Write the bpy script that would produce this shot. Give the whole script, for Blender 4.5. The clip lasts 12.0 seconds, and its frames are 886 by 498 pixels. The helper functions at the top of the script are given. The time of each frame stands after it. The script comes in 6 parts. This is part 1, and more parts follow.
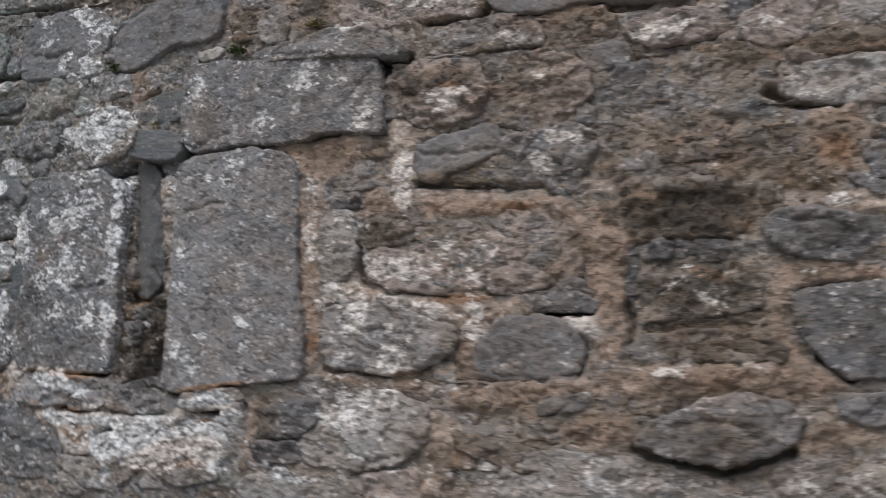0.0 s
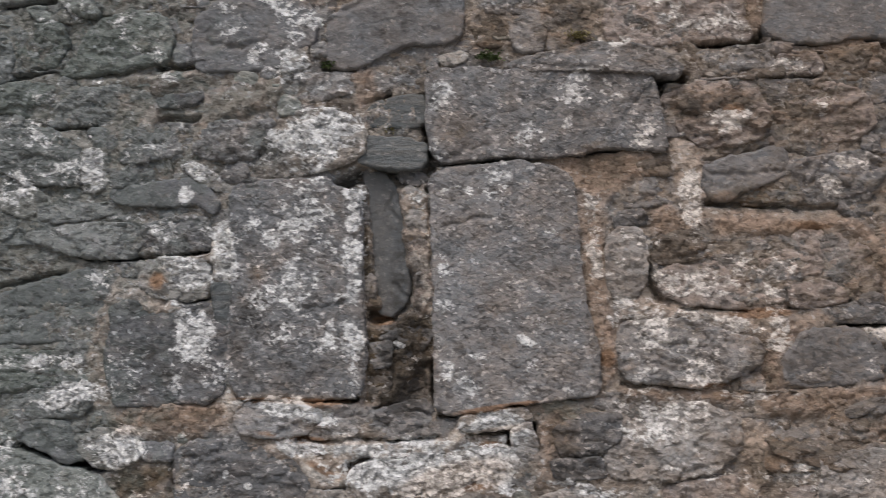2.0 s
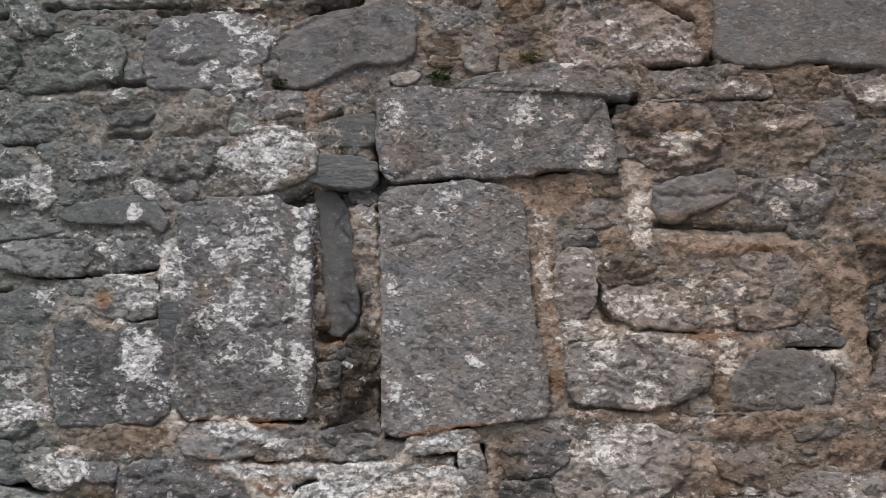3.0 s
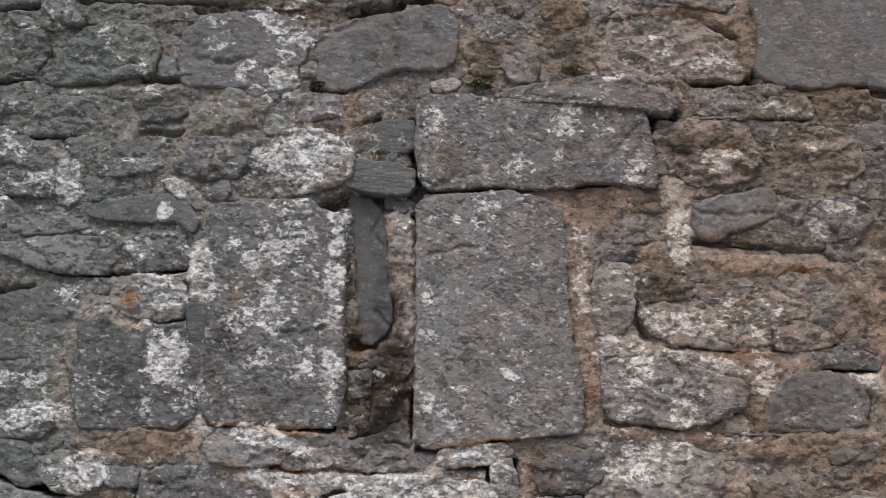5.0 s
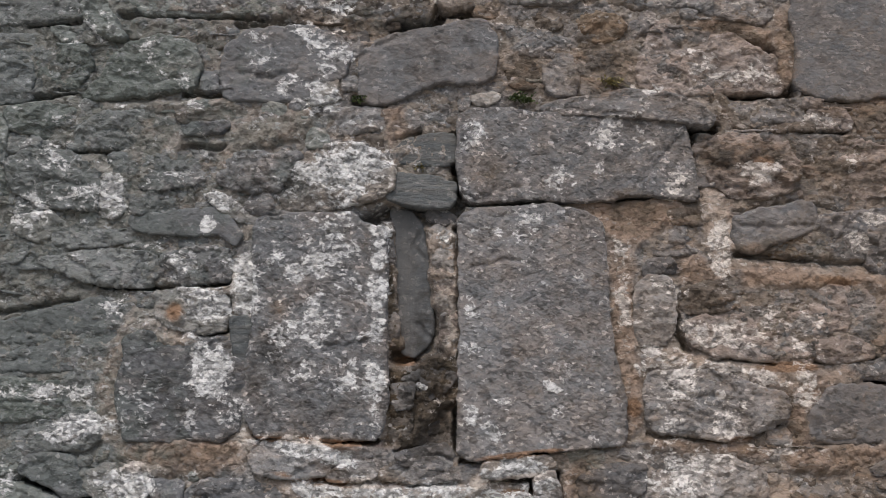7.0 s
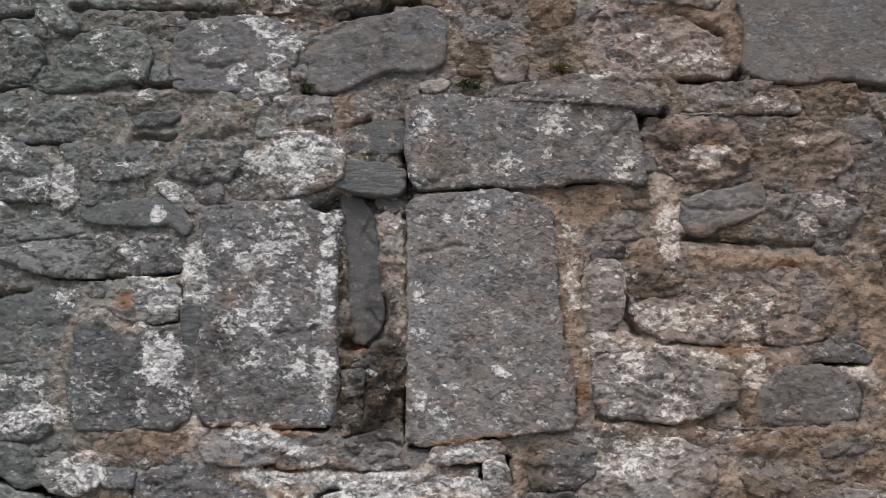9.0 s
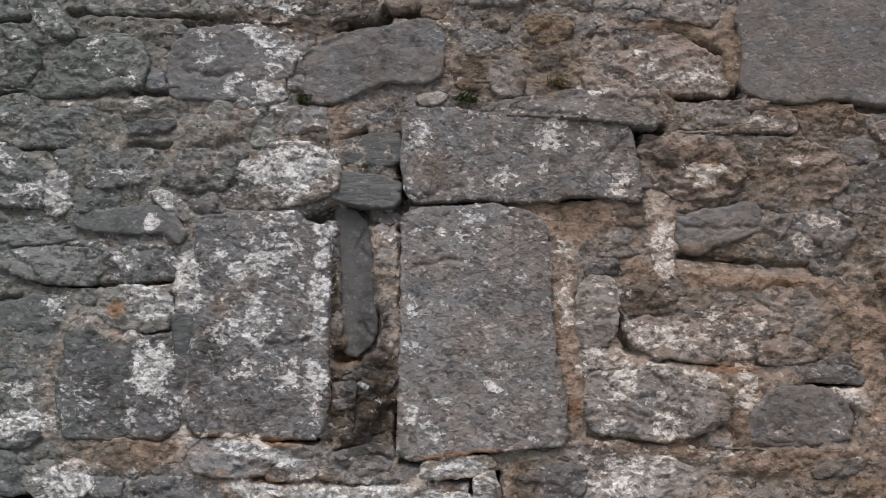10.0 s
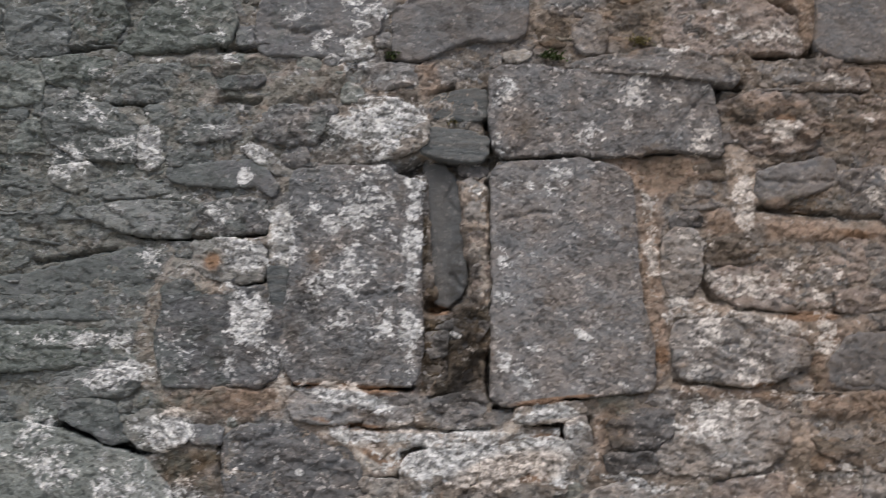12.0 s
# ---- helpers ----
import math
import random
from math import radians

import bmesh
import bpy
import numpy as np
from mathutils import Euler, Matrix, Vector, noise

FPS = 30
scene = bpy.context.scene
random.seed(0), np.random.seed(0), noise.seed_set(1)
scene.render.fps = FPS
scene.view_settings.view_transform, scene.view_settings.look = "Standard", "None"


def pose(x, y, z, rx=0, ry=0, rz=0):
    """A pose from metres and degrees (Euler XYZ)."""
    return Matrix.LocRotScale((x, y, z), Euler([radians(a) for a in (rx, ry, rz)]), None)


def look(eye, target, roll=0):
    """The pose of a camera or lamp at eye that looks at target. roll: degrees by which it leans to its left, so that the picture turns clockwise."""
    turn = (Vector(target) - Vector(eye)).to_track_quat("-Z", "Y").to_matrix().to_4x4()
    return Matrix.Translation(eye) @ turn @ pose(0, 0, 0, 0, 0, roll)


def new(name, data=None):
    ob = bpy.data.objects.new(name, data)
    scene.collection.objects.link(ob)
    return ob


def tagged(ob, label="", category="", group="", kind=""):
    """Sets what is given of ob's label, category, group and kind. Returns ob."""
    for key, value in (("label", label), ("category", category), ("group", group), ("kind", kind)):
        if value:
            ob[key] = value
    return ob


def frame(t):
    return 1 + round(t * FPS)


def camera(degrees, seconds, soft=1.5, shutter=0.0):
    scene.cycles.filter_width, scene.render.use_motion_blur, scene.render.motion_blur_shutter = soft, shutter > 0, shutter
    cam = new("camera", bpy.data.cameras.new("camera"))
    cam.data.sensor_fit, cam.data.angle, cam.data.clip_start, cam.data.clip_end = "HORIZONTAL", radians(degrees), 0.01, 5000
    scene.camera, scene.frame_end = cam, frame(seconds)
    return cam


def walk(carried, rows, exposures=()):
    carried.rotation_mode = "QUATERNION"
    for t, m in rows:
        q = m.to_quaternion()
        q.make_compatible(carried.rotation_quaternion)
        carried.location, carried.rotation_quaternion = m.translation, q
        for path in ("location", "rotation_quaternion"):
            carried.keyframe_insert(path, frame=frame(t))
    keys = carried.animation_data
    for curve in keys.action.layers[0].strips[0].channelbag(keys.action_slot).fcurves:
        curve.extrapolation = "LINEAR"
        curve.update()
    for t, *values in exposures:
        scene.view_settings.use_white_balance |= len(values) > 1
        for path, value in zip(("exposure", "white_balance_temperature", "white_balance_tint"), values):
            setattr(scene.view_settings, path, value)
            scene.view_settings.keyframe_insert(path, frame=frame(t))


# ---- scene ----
cam = camera(51.6, 12.0, soft=0.72, shutter=0.3)
PATH = [
    (0, (0.087, -1.21, 1.512), (-0.648, 0.62, 1.844), 2.3),
    (0.1, (-0.013, -1.234, 1.526), (-0.678, 0.626, 1.839), 1.1),
    (0.2, (-0.096, -1.247, 1.549), (-0.717, 0.637, 1.803), 1.7),
    (0.3, (-0.188, -1.231, 1.531), (-0.748, 0.669, 1.812), 2.4),
    (0.4, (-0.267, -1.23, 1.562), (-0.78, 0.687, 1.811), 2.1),
    (0.5, (-0.332, -1.213, 1.557), (-0.854, 0.696, 1.848), 1.3),
    (0.7, (-0.476, -1.229, 1.571), (-0.907, 0.696, 1.899), 1.2),
    (1, (-0.573, -1.265, 1.583), (-0.807, 0.689, 1.941), 0.4),
    (1.2, (-0.685, -1.345, 1.585), (-0.809, 0.629, 1.885), 0.2),
    (1.5, (-0.818, -1.423, 1.6), (-0.887, 0.553, 1.902), -0.4),
    (1.7, (-0.831, -1.431, 1.612), (-0.925, 0.552, 1.861), 0.0),
    (2, (-0.768, -1.414, 1.595), (-0.886, 0.568, 1.837), -0.9),
    (2.5, (-0.707, -1.403, 1.587), (-0.783, 0.575, 1.871), -0.8),
    (3, (-0.708, -1.404, 1.597), (-0.8, 0.574, 1.879), -0.6),
    (5, (-0.808, -1.386, 1.591), (-0.839, 0.589, 1.906), 1.1),
    (5.5, (-0.843, -1.396, 1.597), (-0.873, 0.578, 1.917), 0.9),
    (6, (-0.875, -1.4, 1.605), (-0.902, 0.573, 1.93), 1.4),
    (6.5, (-0.882, -1.401, 1.608), (-0.914, 0.571, 1.941), 0.9),
    (7, (-0.869, -1.397, 1.604), (-0.905, 0.577, 1.925), 1.0),
    (9, (-0.778, -1.395, 1.583), (-0.831, 0.578, 1.905), 0.4),
    (9.5, (-0.775, -1.393, 1.599), (-0.822, 0.58, 1.926), 1.6),
    (10, (-0.778, -1.393, 1.596), (-0.819, 0.579, 1.93), 1.4),
    (10.5, (-0.796, -1.392, 1.593), (-0.841, 0.579, 1.928), 2.6),
    (11, (-0.808, -1.4, 1.591), (-0.818, 0.573, 1.919), 3.9),
    (11.2, (-0.824, -1.402, 1.574), (-0.813, 0.569, 1.91), 3.9),
    (11.5, (-0.891, -1.417, 1.566), (-0.864, 0.556, 1.893), 4.2),
    (11.7, (-0.913, -1.419, 1.552), (-0.874, 0.552, 1.889), 3.1),
    (12, (-0.962, -1.421, 1.535), (-0.939, 0.555, 1.84), 1.0),
]
EXPOSURES = [(0, 0.26, 6150, 10.5), (1.5, 0.26, 6380, 12), (2.5, 0.26, 6480, 12.6), (12, 0.26, 6480, 12.6)]
walk(cam, [(t, look(eye, target, roll)) for t, eye, target, roll in PATH], EXPOSURES)

# ---- light ----
world = bpy.data.worlds.new("overcast_sky")
scene.world = world
world.use_nodes = True
sky = world.node_tree.nodes.new("ShaderNodeTexSky")
sky.sky_type, sky.sun_disc = "NISHITA", False
sky.sun_elevation, sky.sun_rotation = radians(58), radians(195)
sky.dust_density = 4.0
world.node_tree.links.new(sky.outputs[0], world.node_tree.nodes["Background"].inputs[0])
world.node_tree.nodes["Background"].inputs[1].default_value = 0.12
sun_data = bpy.data.lights.new("sun", "SUN")
sun_data.energy, sun_data.angle, sun_data.color = 1.4, radians(30), (1.0, 0.95, 0.88)
sun = new("sun", sun_data)
sun.matrix_world = look((-1.6, -5.0, 9.5), (-0.7, 0.0, 1.8))


# ---- materials ----
def node(tree, kind, **values):
    made = tree.nodes.new(kind)
    for key, value in values.items():
        made.inputs[key].default_value = value
    return made


def noise_at(tree, where, scale, detail=6.0, rough=0.6, stretch=(1, 1, 1), distortion=0.0):
    mapping = node(tree, "ShaderNodeMapping", Scale=stretch)
    tree.links.new(where, mapping.inputs["Vector"])
    made = node(tree, "ShaderNodeTexNoise", Scale=scale, Detail=detail, Roughness=rough, Distortion=distortion)
    tree.links.new(mapping.outputs[0], made.inputs["Vector"])
    return made.outputs["Fac"]


def sums(tree, how, a, b):
    made = tree.nodes.new("ShaderNodeMath")
    made.operation = how
    for slot, value in zip(made.inputs, (a, b)):
        if isinstance(value, (int, float)):
            slot.default_value = value
        else:
            tree.links.new(value, slot)
    return made.outputs[0]


def span(tree, value, low, high, to_low=0.0, to_high=1.0):
    made = node(tree, "ShaderNodeMapRange", **{"From Min": low, "From Max": high, "To Min": to_low, "To Max": to_high})
    made.interpolation_type = "SMOOTHSTEP"
    tree.links.new(value, made.inputs["Value"])
    return made.outputs[0]


def blend(tree, factor, a, b):
    made = tree.nodes.new("ShaderNodeMix")
    made.data_type = "RGBA"
    for slot, value in ((made.inputs[0], factor), (made.inputs[6], a), (made.inputs[7], b)):
        if isinstance(value, (tuple, float)):
            slot.default_value = (*value, 1) if isinstance(value, tuple) else value
        else:
            tree.links.new(value, slot)
    return made.outputs[2]


def facets_at(tree, where, scale, stretch=(1, 1, 1.6), bend=0.008):
    """Broken chips: a number for each chip, and the height of its tilted face in metres."""
    warp = node(tree, "ShaderNodeTexNoise", Scale=scale * 0.8, Detail=3.0)
    tree.links.new(where, warp.inputs["Vector"])
    bent = tree.nodes.new("ShaderNodeVectorMath")
    bent.operation = "MULTIPLY_ADD"
    tree.links.new(warp.outputs["Color"], bent.inputs[0])
    bent.inputs[1].default_value = (bend, bend, bend)
    tree.links.new(where, bent.inputs[2])
    mapping = node(tree, "ShaderNodeMapping", Scale=stretch)
    tree.links.new(bent.outputs[0], mapping.inputs["Vector"])
    cells = node(tree, "ShaderNodeTexVoronoi", Scale=scale)
    tree.links.new(mapping.outputs[0], cells.inputs["Vector"])
    split = tree.nodes.new("ShaderNodeSeparateColor")
    tree.links.new(cells.outputs["Color"], split.inputs[0])
    local, lean, dot = (tree.nodes.new("ShaderNodeVectorMath") for _ in range(3))
    local.operation, lean.operation, dot.operation = "SUBTRACT", "SUBTRACT", "DOT_PRODUCT"
    tree.links.new(mapping.outputs[0], local.inputs[0])
    tree.links.new(cells.outputs["Position"], local.inputs[1])
    tree.links.new(cells.outputs["Color"], lean.inputs[0])
    lean.inputs[1].default_value = (0.5, 0.5, 0.5)
    tree.links.new(local.outputs[0], dot.inputs[0])
    tree.links.new(lean.outputs[0], dot.inputs[1])
    return split.outputs[0], dot.outputs["Value"]


def rock_material(name, dark, light, lime=0.0, earth=0.0, bed=1.6, grain=1.0, gloss=0.85, relief=1.0, speck=0.5, bed_mix=False):
    """Weathered stone or mortar: chipped grain, lime crust, iron-brown earth stain, algal film tinged with painted
    haze, and grimy black that also paints recess shade.
    """
    dark, light = tuple(1.3 * c for c in dark), tuple(1.06 * c for c in light)
    made = bpy.data.materials.new(name)
    made.use_nodes = True
    tree = made.node_tree
    shader = tree.nodes["Principled BSDF"]
    where = tree.nodes.new("ShaderNodeNewGeometry").outputs["Position"]
    random_value = tree.nodes.new("ShaderNodeObjectInfo").outputs["Random"]
    flat = (1, 1, bed)

    def total(*terms):
        """The weighted sum of (value, weight) pairs."""
        result = 0.0
        for value, weight in terms:
            result = sums(tree, "ADD", sums(tree, "MULTIPLY", value, weight), result)
        return result

    def attribute(kind):
        source = tree.nodes.new("ShaderNodeAttribute")
        source.attribute_name = kind
        return source.outputs["Fac"]

    lime_here, earth_here, algae_haze_here, grime_shade_here, rust_here = (attribute(kind) for kind in ("lime", "earth", "algae_haze", "grime_shade", "rust"))
    broad = noise_at(tree, where, 9, 4, 0.55, flat)
    mid = noise_at(tree, where, 50, 3, 0.6, flat, 0.9)
    fine = noise_at(tree, where, 190, 2, 0.6, (1, 1, 1.4), 0.5)
    slab, slab_tilt = facets_at(tree, where, 46, (1, 1, bed), 0.016)
    chip, chip_tilt = facets_at(tree, where, 95, (1, 1, 1.8), 0.014)
    flake, flake_tilt = facets_at(tree, where, 170, (1, 1, 1.5), 0.01)
    tone = total((broad, 0.7), (mid, 0.55), (fine, 0.42 * grain), (slab, 0.14 * grain), (chip, 0.2 * grain), (flake, 0.24 * grain), (random_value, 0.4))
    centre = 0.5 * (1.65 + 1.0 * grain)
    tone = span(tree, tone, centre - 0.78, centre + 0.78)
    colour = blend(tree, tone, dark, light)
    hue = total((noise_at(tree, where, 15, 4, 0.6, flat, 0.4), 1.5), (chip, 0.08), (flake, 0.1), (earth_here, 0.55), (algae_haze_here, -0.3))
    tint = blend(tree, span(tree, hue, 0.5, 1.25), (0.94, 1.0, 1.05), (1.07, 0.985, 0.92))

    def tinted(base):
        mixed = tree.nodes.new("ShaderNodeMix")
        mixed.data_type, mixed.blend_type = "RGBA", "MULTIPLY"
        mixed.inputs[0].default_value = 1.0
        tree.links.new(base, mixed.inputs[6])
        tree.links.new(tint, mixed.inputs[7])
        return mixed.outputs[2]

    if bed_mix:
        chips = blend(tree, tone, (0.075, 0.073, 0.07), (0.27, 0.262, 0.25))
        colour = blend(tree, span(tree, attribute("chip"), 0.52, 0.64), colour, chips)
        ochre = blend(tree, tone, (0.185, 0.145, 0.114), (0.38, 0.305, 0.246))
        white = blend(tree, tone, (0.3, 0.268, 0.228), (0.59, 0.545, 0.487))
        # Darkest brown mortar tone, for smears marked dark.
        dark_mortar = blend(tree, tone, (0.045, 0.036, 0.024), (0.135, 0.106, 0.072))
        paste = blend(tree, span(tree, attribute("paleness"), 0.0, 0.35), dark_mortar, ochre)
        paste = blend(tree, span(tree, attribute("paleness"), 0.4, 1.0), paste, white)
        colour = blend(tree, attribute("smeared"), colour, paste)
    colour = tinted(colour)

    cover = total((noise_at(tree, where, 20, 6, 0.7, (1, 1, 1.2), 0.6), 0.72), (chip, 0.2), (flake, 0.16))
    colour = blend(tree, span(tree, cover, 0.63, 0.75, 0.0, speck), colour, tinted(blend(tree, flake, (0.2, 0.197, 0.19), (0.52, 0.515, 0.5))))
    # Flake undercuts: shallow hollows with their shade put into the colour.
    hollow = span(tree, total((noise_at(tree, where, 95, 2, 0.6, (1, 1, 2.0), 0.9), 0.85), (mid, -0.25), (chip, 0.1), (flake, 0.06)), 0.59, 0.66, 0.0, 0.8 * speck)
    colour = blend(tree, hollow, colour, (0.042, 0.038, 0.035))

    # White flecks: lime specks, and highlights of chipped edges painted as colour.
    fleck = span(tree, total((flake, 1.0), (noise_at(tree, where, 34, 3, 0.6, flat, 0.5), 0.5)), 1.15, 1.23, 0.0, 1.1 * speck)
    colour = blend(tree, fleck, colour, tinted(blend(tree, fine, (0.36, 0.355, 0.345), (0.66, 0.655, 0.64))))

    earth_mask = span(tree, total((noise_at(tree, where, 22, 5, 0.6, flat, 0.5), 0.8), (chip, 0.1), (flake, 0.1), (earth_here, 0.3)), 0.55 - 0.3 * earth, 0.9 - 0.3 * earth, 0.0, 0.85)
    umber = blend(tree, tone, (0.046, 0.038, 0.028), (0.155, 0.124, 0.09))
    rusty = blend(tree, tone, (0.09, 0.062, 0.039), (0.26, 0.18, 0.122))
    soil = blend(tree, span(tree, noise_at(tree, where, 13, 4, 0.6, flat, 0.6), 0.48, 0.64), umber, rusty)
    colour = blend(tree, earth_mask, colour, soil)
    # Greenish growth film; on the left it also paints a lens-haze tint.
    film = span(tree, total((noise_at(tree, where, 30, 6, 0.65), 1.0), (algae_haze_here, 0.35)), 0.64, 0.92, 0.0, 0.52)
    colour = blend(tree, film, colour, blend(tree, tone, (0.062, 0.082, 0.073), (0.155, 0.183, 0.17)))
    # Black crust and recess shade, mixed in as one near-black colour.
    black = span(tree, total((noise_at(tree, where, 40, 5, 0.6, (1, 1, 1.4)), 1.0), (grime_shade_here, 0.35)), 0.62, 0.9, 0.0, 0.82)
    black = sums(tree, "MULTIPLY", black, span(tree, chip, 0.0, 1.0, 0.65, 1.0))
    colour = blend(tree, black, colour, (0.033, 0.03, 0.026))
    rusted = span(tree, total((rust_here, 1.0), (noise_at(tree, where, 60, 3, 0.6, flat, 0.6), 0.8)), 0.65, 1.1, 0.0, 0.8)
    colour = blend(tree, rusted, colour, blend(tree, tone, (0.115, 0.064, 0.034), (0.34, 0.205, 0.12)))
    crust = span(tree, total((noise_at(tree, where, 19, 5, 0.62, (1, 1, 1.15), 0.7), 0.8), (noise_at(tree, where, 105, 2, 0.55, (1, 1, 1.2), 1.0), 0.13), (flake, 0.06), (chip, 0.07), (lime_here, 0.27)), 0.652 - 0.27 * lime, 0.755 - 0.27 * lime, 0.0, 0.9)
    shade = span(tree, total((noise_at(tree, where, 105, 2, 0.6, (1, 1, 1.3), 1.0), 1.0), (flake, 0.35), (chip, 0.4)), 0.5, 1.2)
    cold_white = blend(tree, shade, (0.2, 0.207, 0.207), (0.76, 0.775, 0.765))
    warm_white = blend(tree, shade, (0.235, 0.208, 0.182), (0.73, 0.68, 0.62))
    colour = blend(tree, crust, colour, blend(tree, span(tree, earth_here, 0.02, 0.35), cold_white, warm_white))
    tree.links.new(span(tree, mid, 0.3, 0.7, gloss - 0.14, gloss + 0.1), shader.inputs["Roughness"])
    shader.inputs["Specular IOR Level"].default_value = 0.3
    tree.links.new(colour, shader.inputs["Base Color"])
    height = total((mid, 0.0018), (fine, 0.0016 * grain), (slab_tilt, 0.35 * grain), (chip_tilt, 0.22 * grain), (flake_tilt, 0.62 * grain), (chip, 0.0023 * grain), (flake, 0.002 * grain), (crust, 0.0013), (hollow, -0.0012))
    bump = node(tree, "ShaderNodeBump", Strength=relief, Distance=1.0)
    tree.links.new(height, bump.inputs["Height"])
    tree.links.new(bump.outputs[0], shader.inputs["Normal"])
    return made


ROCKS = {
    "block": rock_material("dressed_limestone", (0.083, 0.082, 0.081), (0.24, 0.235, 0.229), -0.03, 0.0, 1.5),
    "blockl": rock_material("lichened_limestone", (0.06, 0.06, 0.06), (0.215, 0.212, 0.208), 0.02, 0.03, 1.3),
    "slab": rock_material("smooth_limestone", (0.078, 0.078, 0.078), (0.195, 0.191, 0.187), -0.15, -0.05, 1.5, 0.6, 0.8, 0.9, 0.2),
    "grey": rock_material("grey_limestone", (0.075, 0.073, 0.071), (0.3, 0.29, 0.277), -0.05, 0.1, 2.2),
    "dark": rock_material("dark_limestone", (0.058, 0.058, 0.058), (0.205, 0.202, 0.2), -0.2, 0.02, 2.0, 0.8),
    "pale": rock_material("lime_crusted_limestone", (0.11, 0.1, 0.088), (0.38, 0.36, 0.325), 0.22, 0.1, 1.8),
    "pale2": rock_material("pale_limestone", (0.15, 0.14, 0.128), (0.36, 0.345, 0.325), -0.05, 0.1, 1.8),
    "warm": rock_material("pinkish_limestone", (0.115, 0.1, 0.089), (0.36, 0.316, 0.285), 0.04, 0.06, 2.2),
    "brown": rock_material("brown_stained_stone", (0.055, 0.047, 0.038), (0.2, 0.175, 0.15), -0.25, 0.35, 2.4),
    "ochre": rock_material("ochre_stone", (0.09, 0.068, 0.046), (0.26, 0.2, 0.145), -0.25, 0.15, 2.0),
    "slate": rock_material("slate", (0.046, 0.051, 0.051), (0.125, 0.133, 0.132), -0.5, -0.35, 5.0, 0.35, 0.6, 0.7, 0.12),
    "slate_upright": rock_material("upright_slate", (0.044, 0.048, 0.05), (0.112, 0.119, 0.122), -0.5, -0.35, 0.22, 0.35, 0.6, 0.7, 0.1),
    "green": rock_material("algae_filmed_limestone", (0.085, 0.09, 0.078), (0.285, 0.29, 0.26), -0.05, -0.1, 2.0),
    "lichen": rock_material("lichen_mottled_stone", (0.105, 0.109, 0.095), (0.34, 0.34, 0.31), 0.0, -0.2, 1.2),
}
BED = rock_material("joint_mortar", (0.095, 0.084, 0.07), (0.31, 0.274, 0.234), 0.0, 0.05, 1.3, 1.2, bed_mix=True)


# Unseen ground, made pale so that bounced light lifts the undersides of ledges.
def ground_material():
    made = bpy.data.materials.new("pale_bounce_ground")
    made.use_nodes = True
    tree = made.node_tree
    where = tree.nodes.new("ShaderNodeNewGeometry").outputs["Position"]
    tone = sums(tree, "ADD", sums(tree, "MULTIPLY", noise_at(tree, where, 1.3, 5), 0.5), sums(tree, "MULTIPLY", noise_at(tree, where, 40, 5, 0.7), 0.5))
    tree.links.new(blend(tree, span(tree, tone, 0.35, 0.65), (0.17, 0.15, 0.122), (0.36, 0.33, 0.285)), tree.nodes["Principled BSDF"].inputs["Base Color"])
    tree.nodes["Principled BSDF"].inputs["Roughness"].default_value = 0.95
    return made


def leaf_material(name, dark, light):
    made = bpy.data.materials.new(name)
    made.use_nodes = True
    tree = made.node_tree
    island = tree.nodes.new("ShaderNodeNewGeometry").outputs["Random Per Island"]
    tree.links.new(blend(tree, island, dark, light), tree.nodes["Principled BSDF"].inputs["Base Color"])
    tree.nodes["Principled BSDF"].inputs["Roughness"].default_value = 0.7
    return made


# ---- stains, growths, painted shade and haze, by place on the wall ----
STAINS = {"lime": [], "earth": [], "algae_haze": [], "grime_shade": [], "rust": []}


def stain(kind, amount, x, z, rx, rz, turn=0):
    """A soft-edged patch of lime crust, iron-brown earth, algal green with haze tint, grimy black with recess shade, or
    orange rust: centre, half-sizes and turn.
    """
    STAINS[kind].append((amount, x, z, rx, rz, radians(turn)))


stain("lime", 0.9, -1.053, 1.957, 0.079, 0.041)
stain("lime", 0.58, -1.072, 1.831, 0.095, 0.054)
stain("lime", 0.47, -1.083, 1.718, 0.086, 0.104)
stain("lime", 0.9, -0.992, 1.652, 0.017, 0.103)
stain("lime", 0.9, -0.995, 1.816, 0.019, 0.079)
stain("lime", 0.65, -1.126, 1.786, 0.019, 0.022)
stain("lime", 0.65, -1.097, 1.744, 0.008, 0.015)
stain("lime", 0.65, -1.1, 1.709, 0.012, 0.034)
stain("lime", 0.9, -1.199, 1.767, 0.025, 0.048)
stain("lime", 0.8, -1.249, 1.74, 0.043, 0.034)
stain("lime", 0.9, -1.245, 1.637, 0.039, 0.038, 30)
stain("lime", 0.6, -1.27, 1.578, 0.051, 0.041)
stain("lime", 0.8, -1.244, 1.903, 0.035, 0.014, -15)
stain("lime", 0.5, -1.45, 1.921, 0.044, 0.055)
stain("lime", 0.43, -1.353, 1.932, 0.035, 0.037)
stain("lime", 0.5, -1.325, 1.816, 0.096, 0.027, -8)
stain("lime", 0.9, -1.401, 1.74, 0.026, 0.022)
stain("lime", 0.8, -1.418, 1.599, 0.077, 0.016)
stain("lime", 0.8, -1.405, 1.557, 0.077, 0.017)
stain("lime", 0.7, -1.345, 1.468, 0.050, 0.025)
stain("lime", 1.0, -1.088, 1.525, 0.076, 0.018, -12)
stain("lime", 1.0, -0.951, 1.468, 0.125, 0.017)
stain("lime", 0.9, -1.093, 1.466, 0.034, 0.016)
stain("lime", 0.9, -0.794, 1.493, 0.050, 0.020, 12)
stain("lime", 0.7, -0.843, 2.012, 0.025, 0.041)
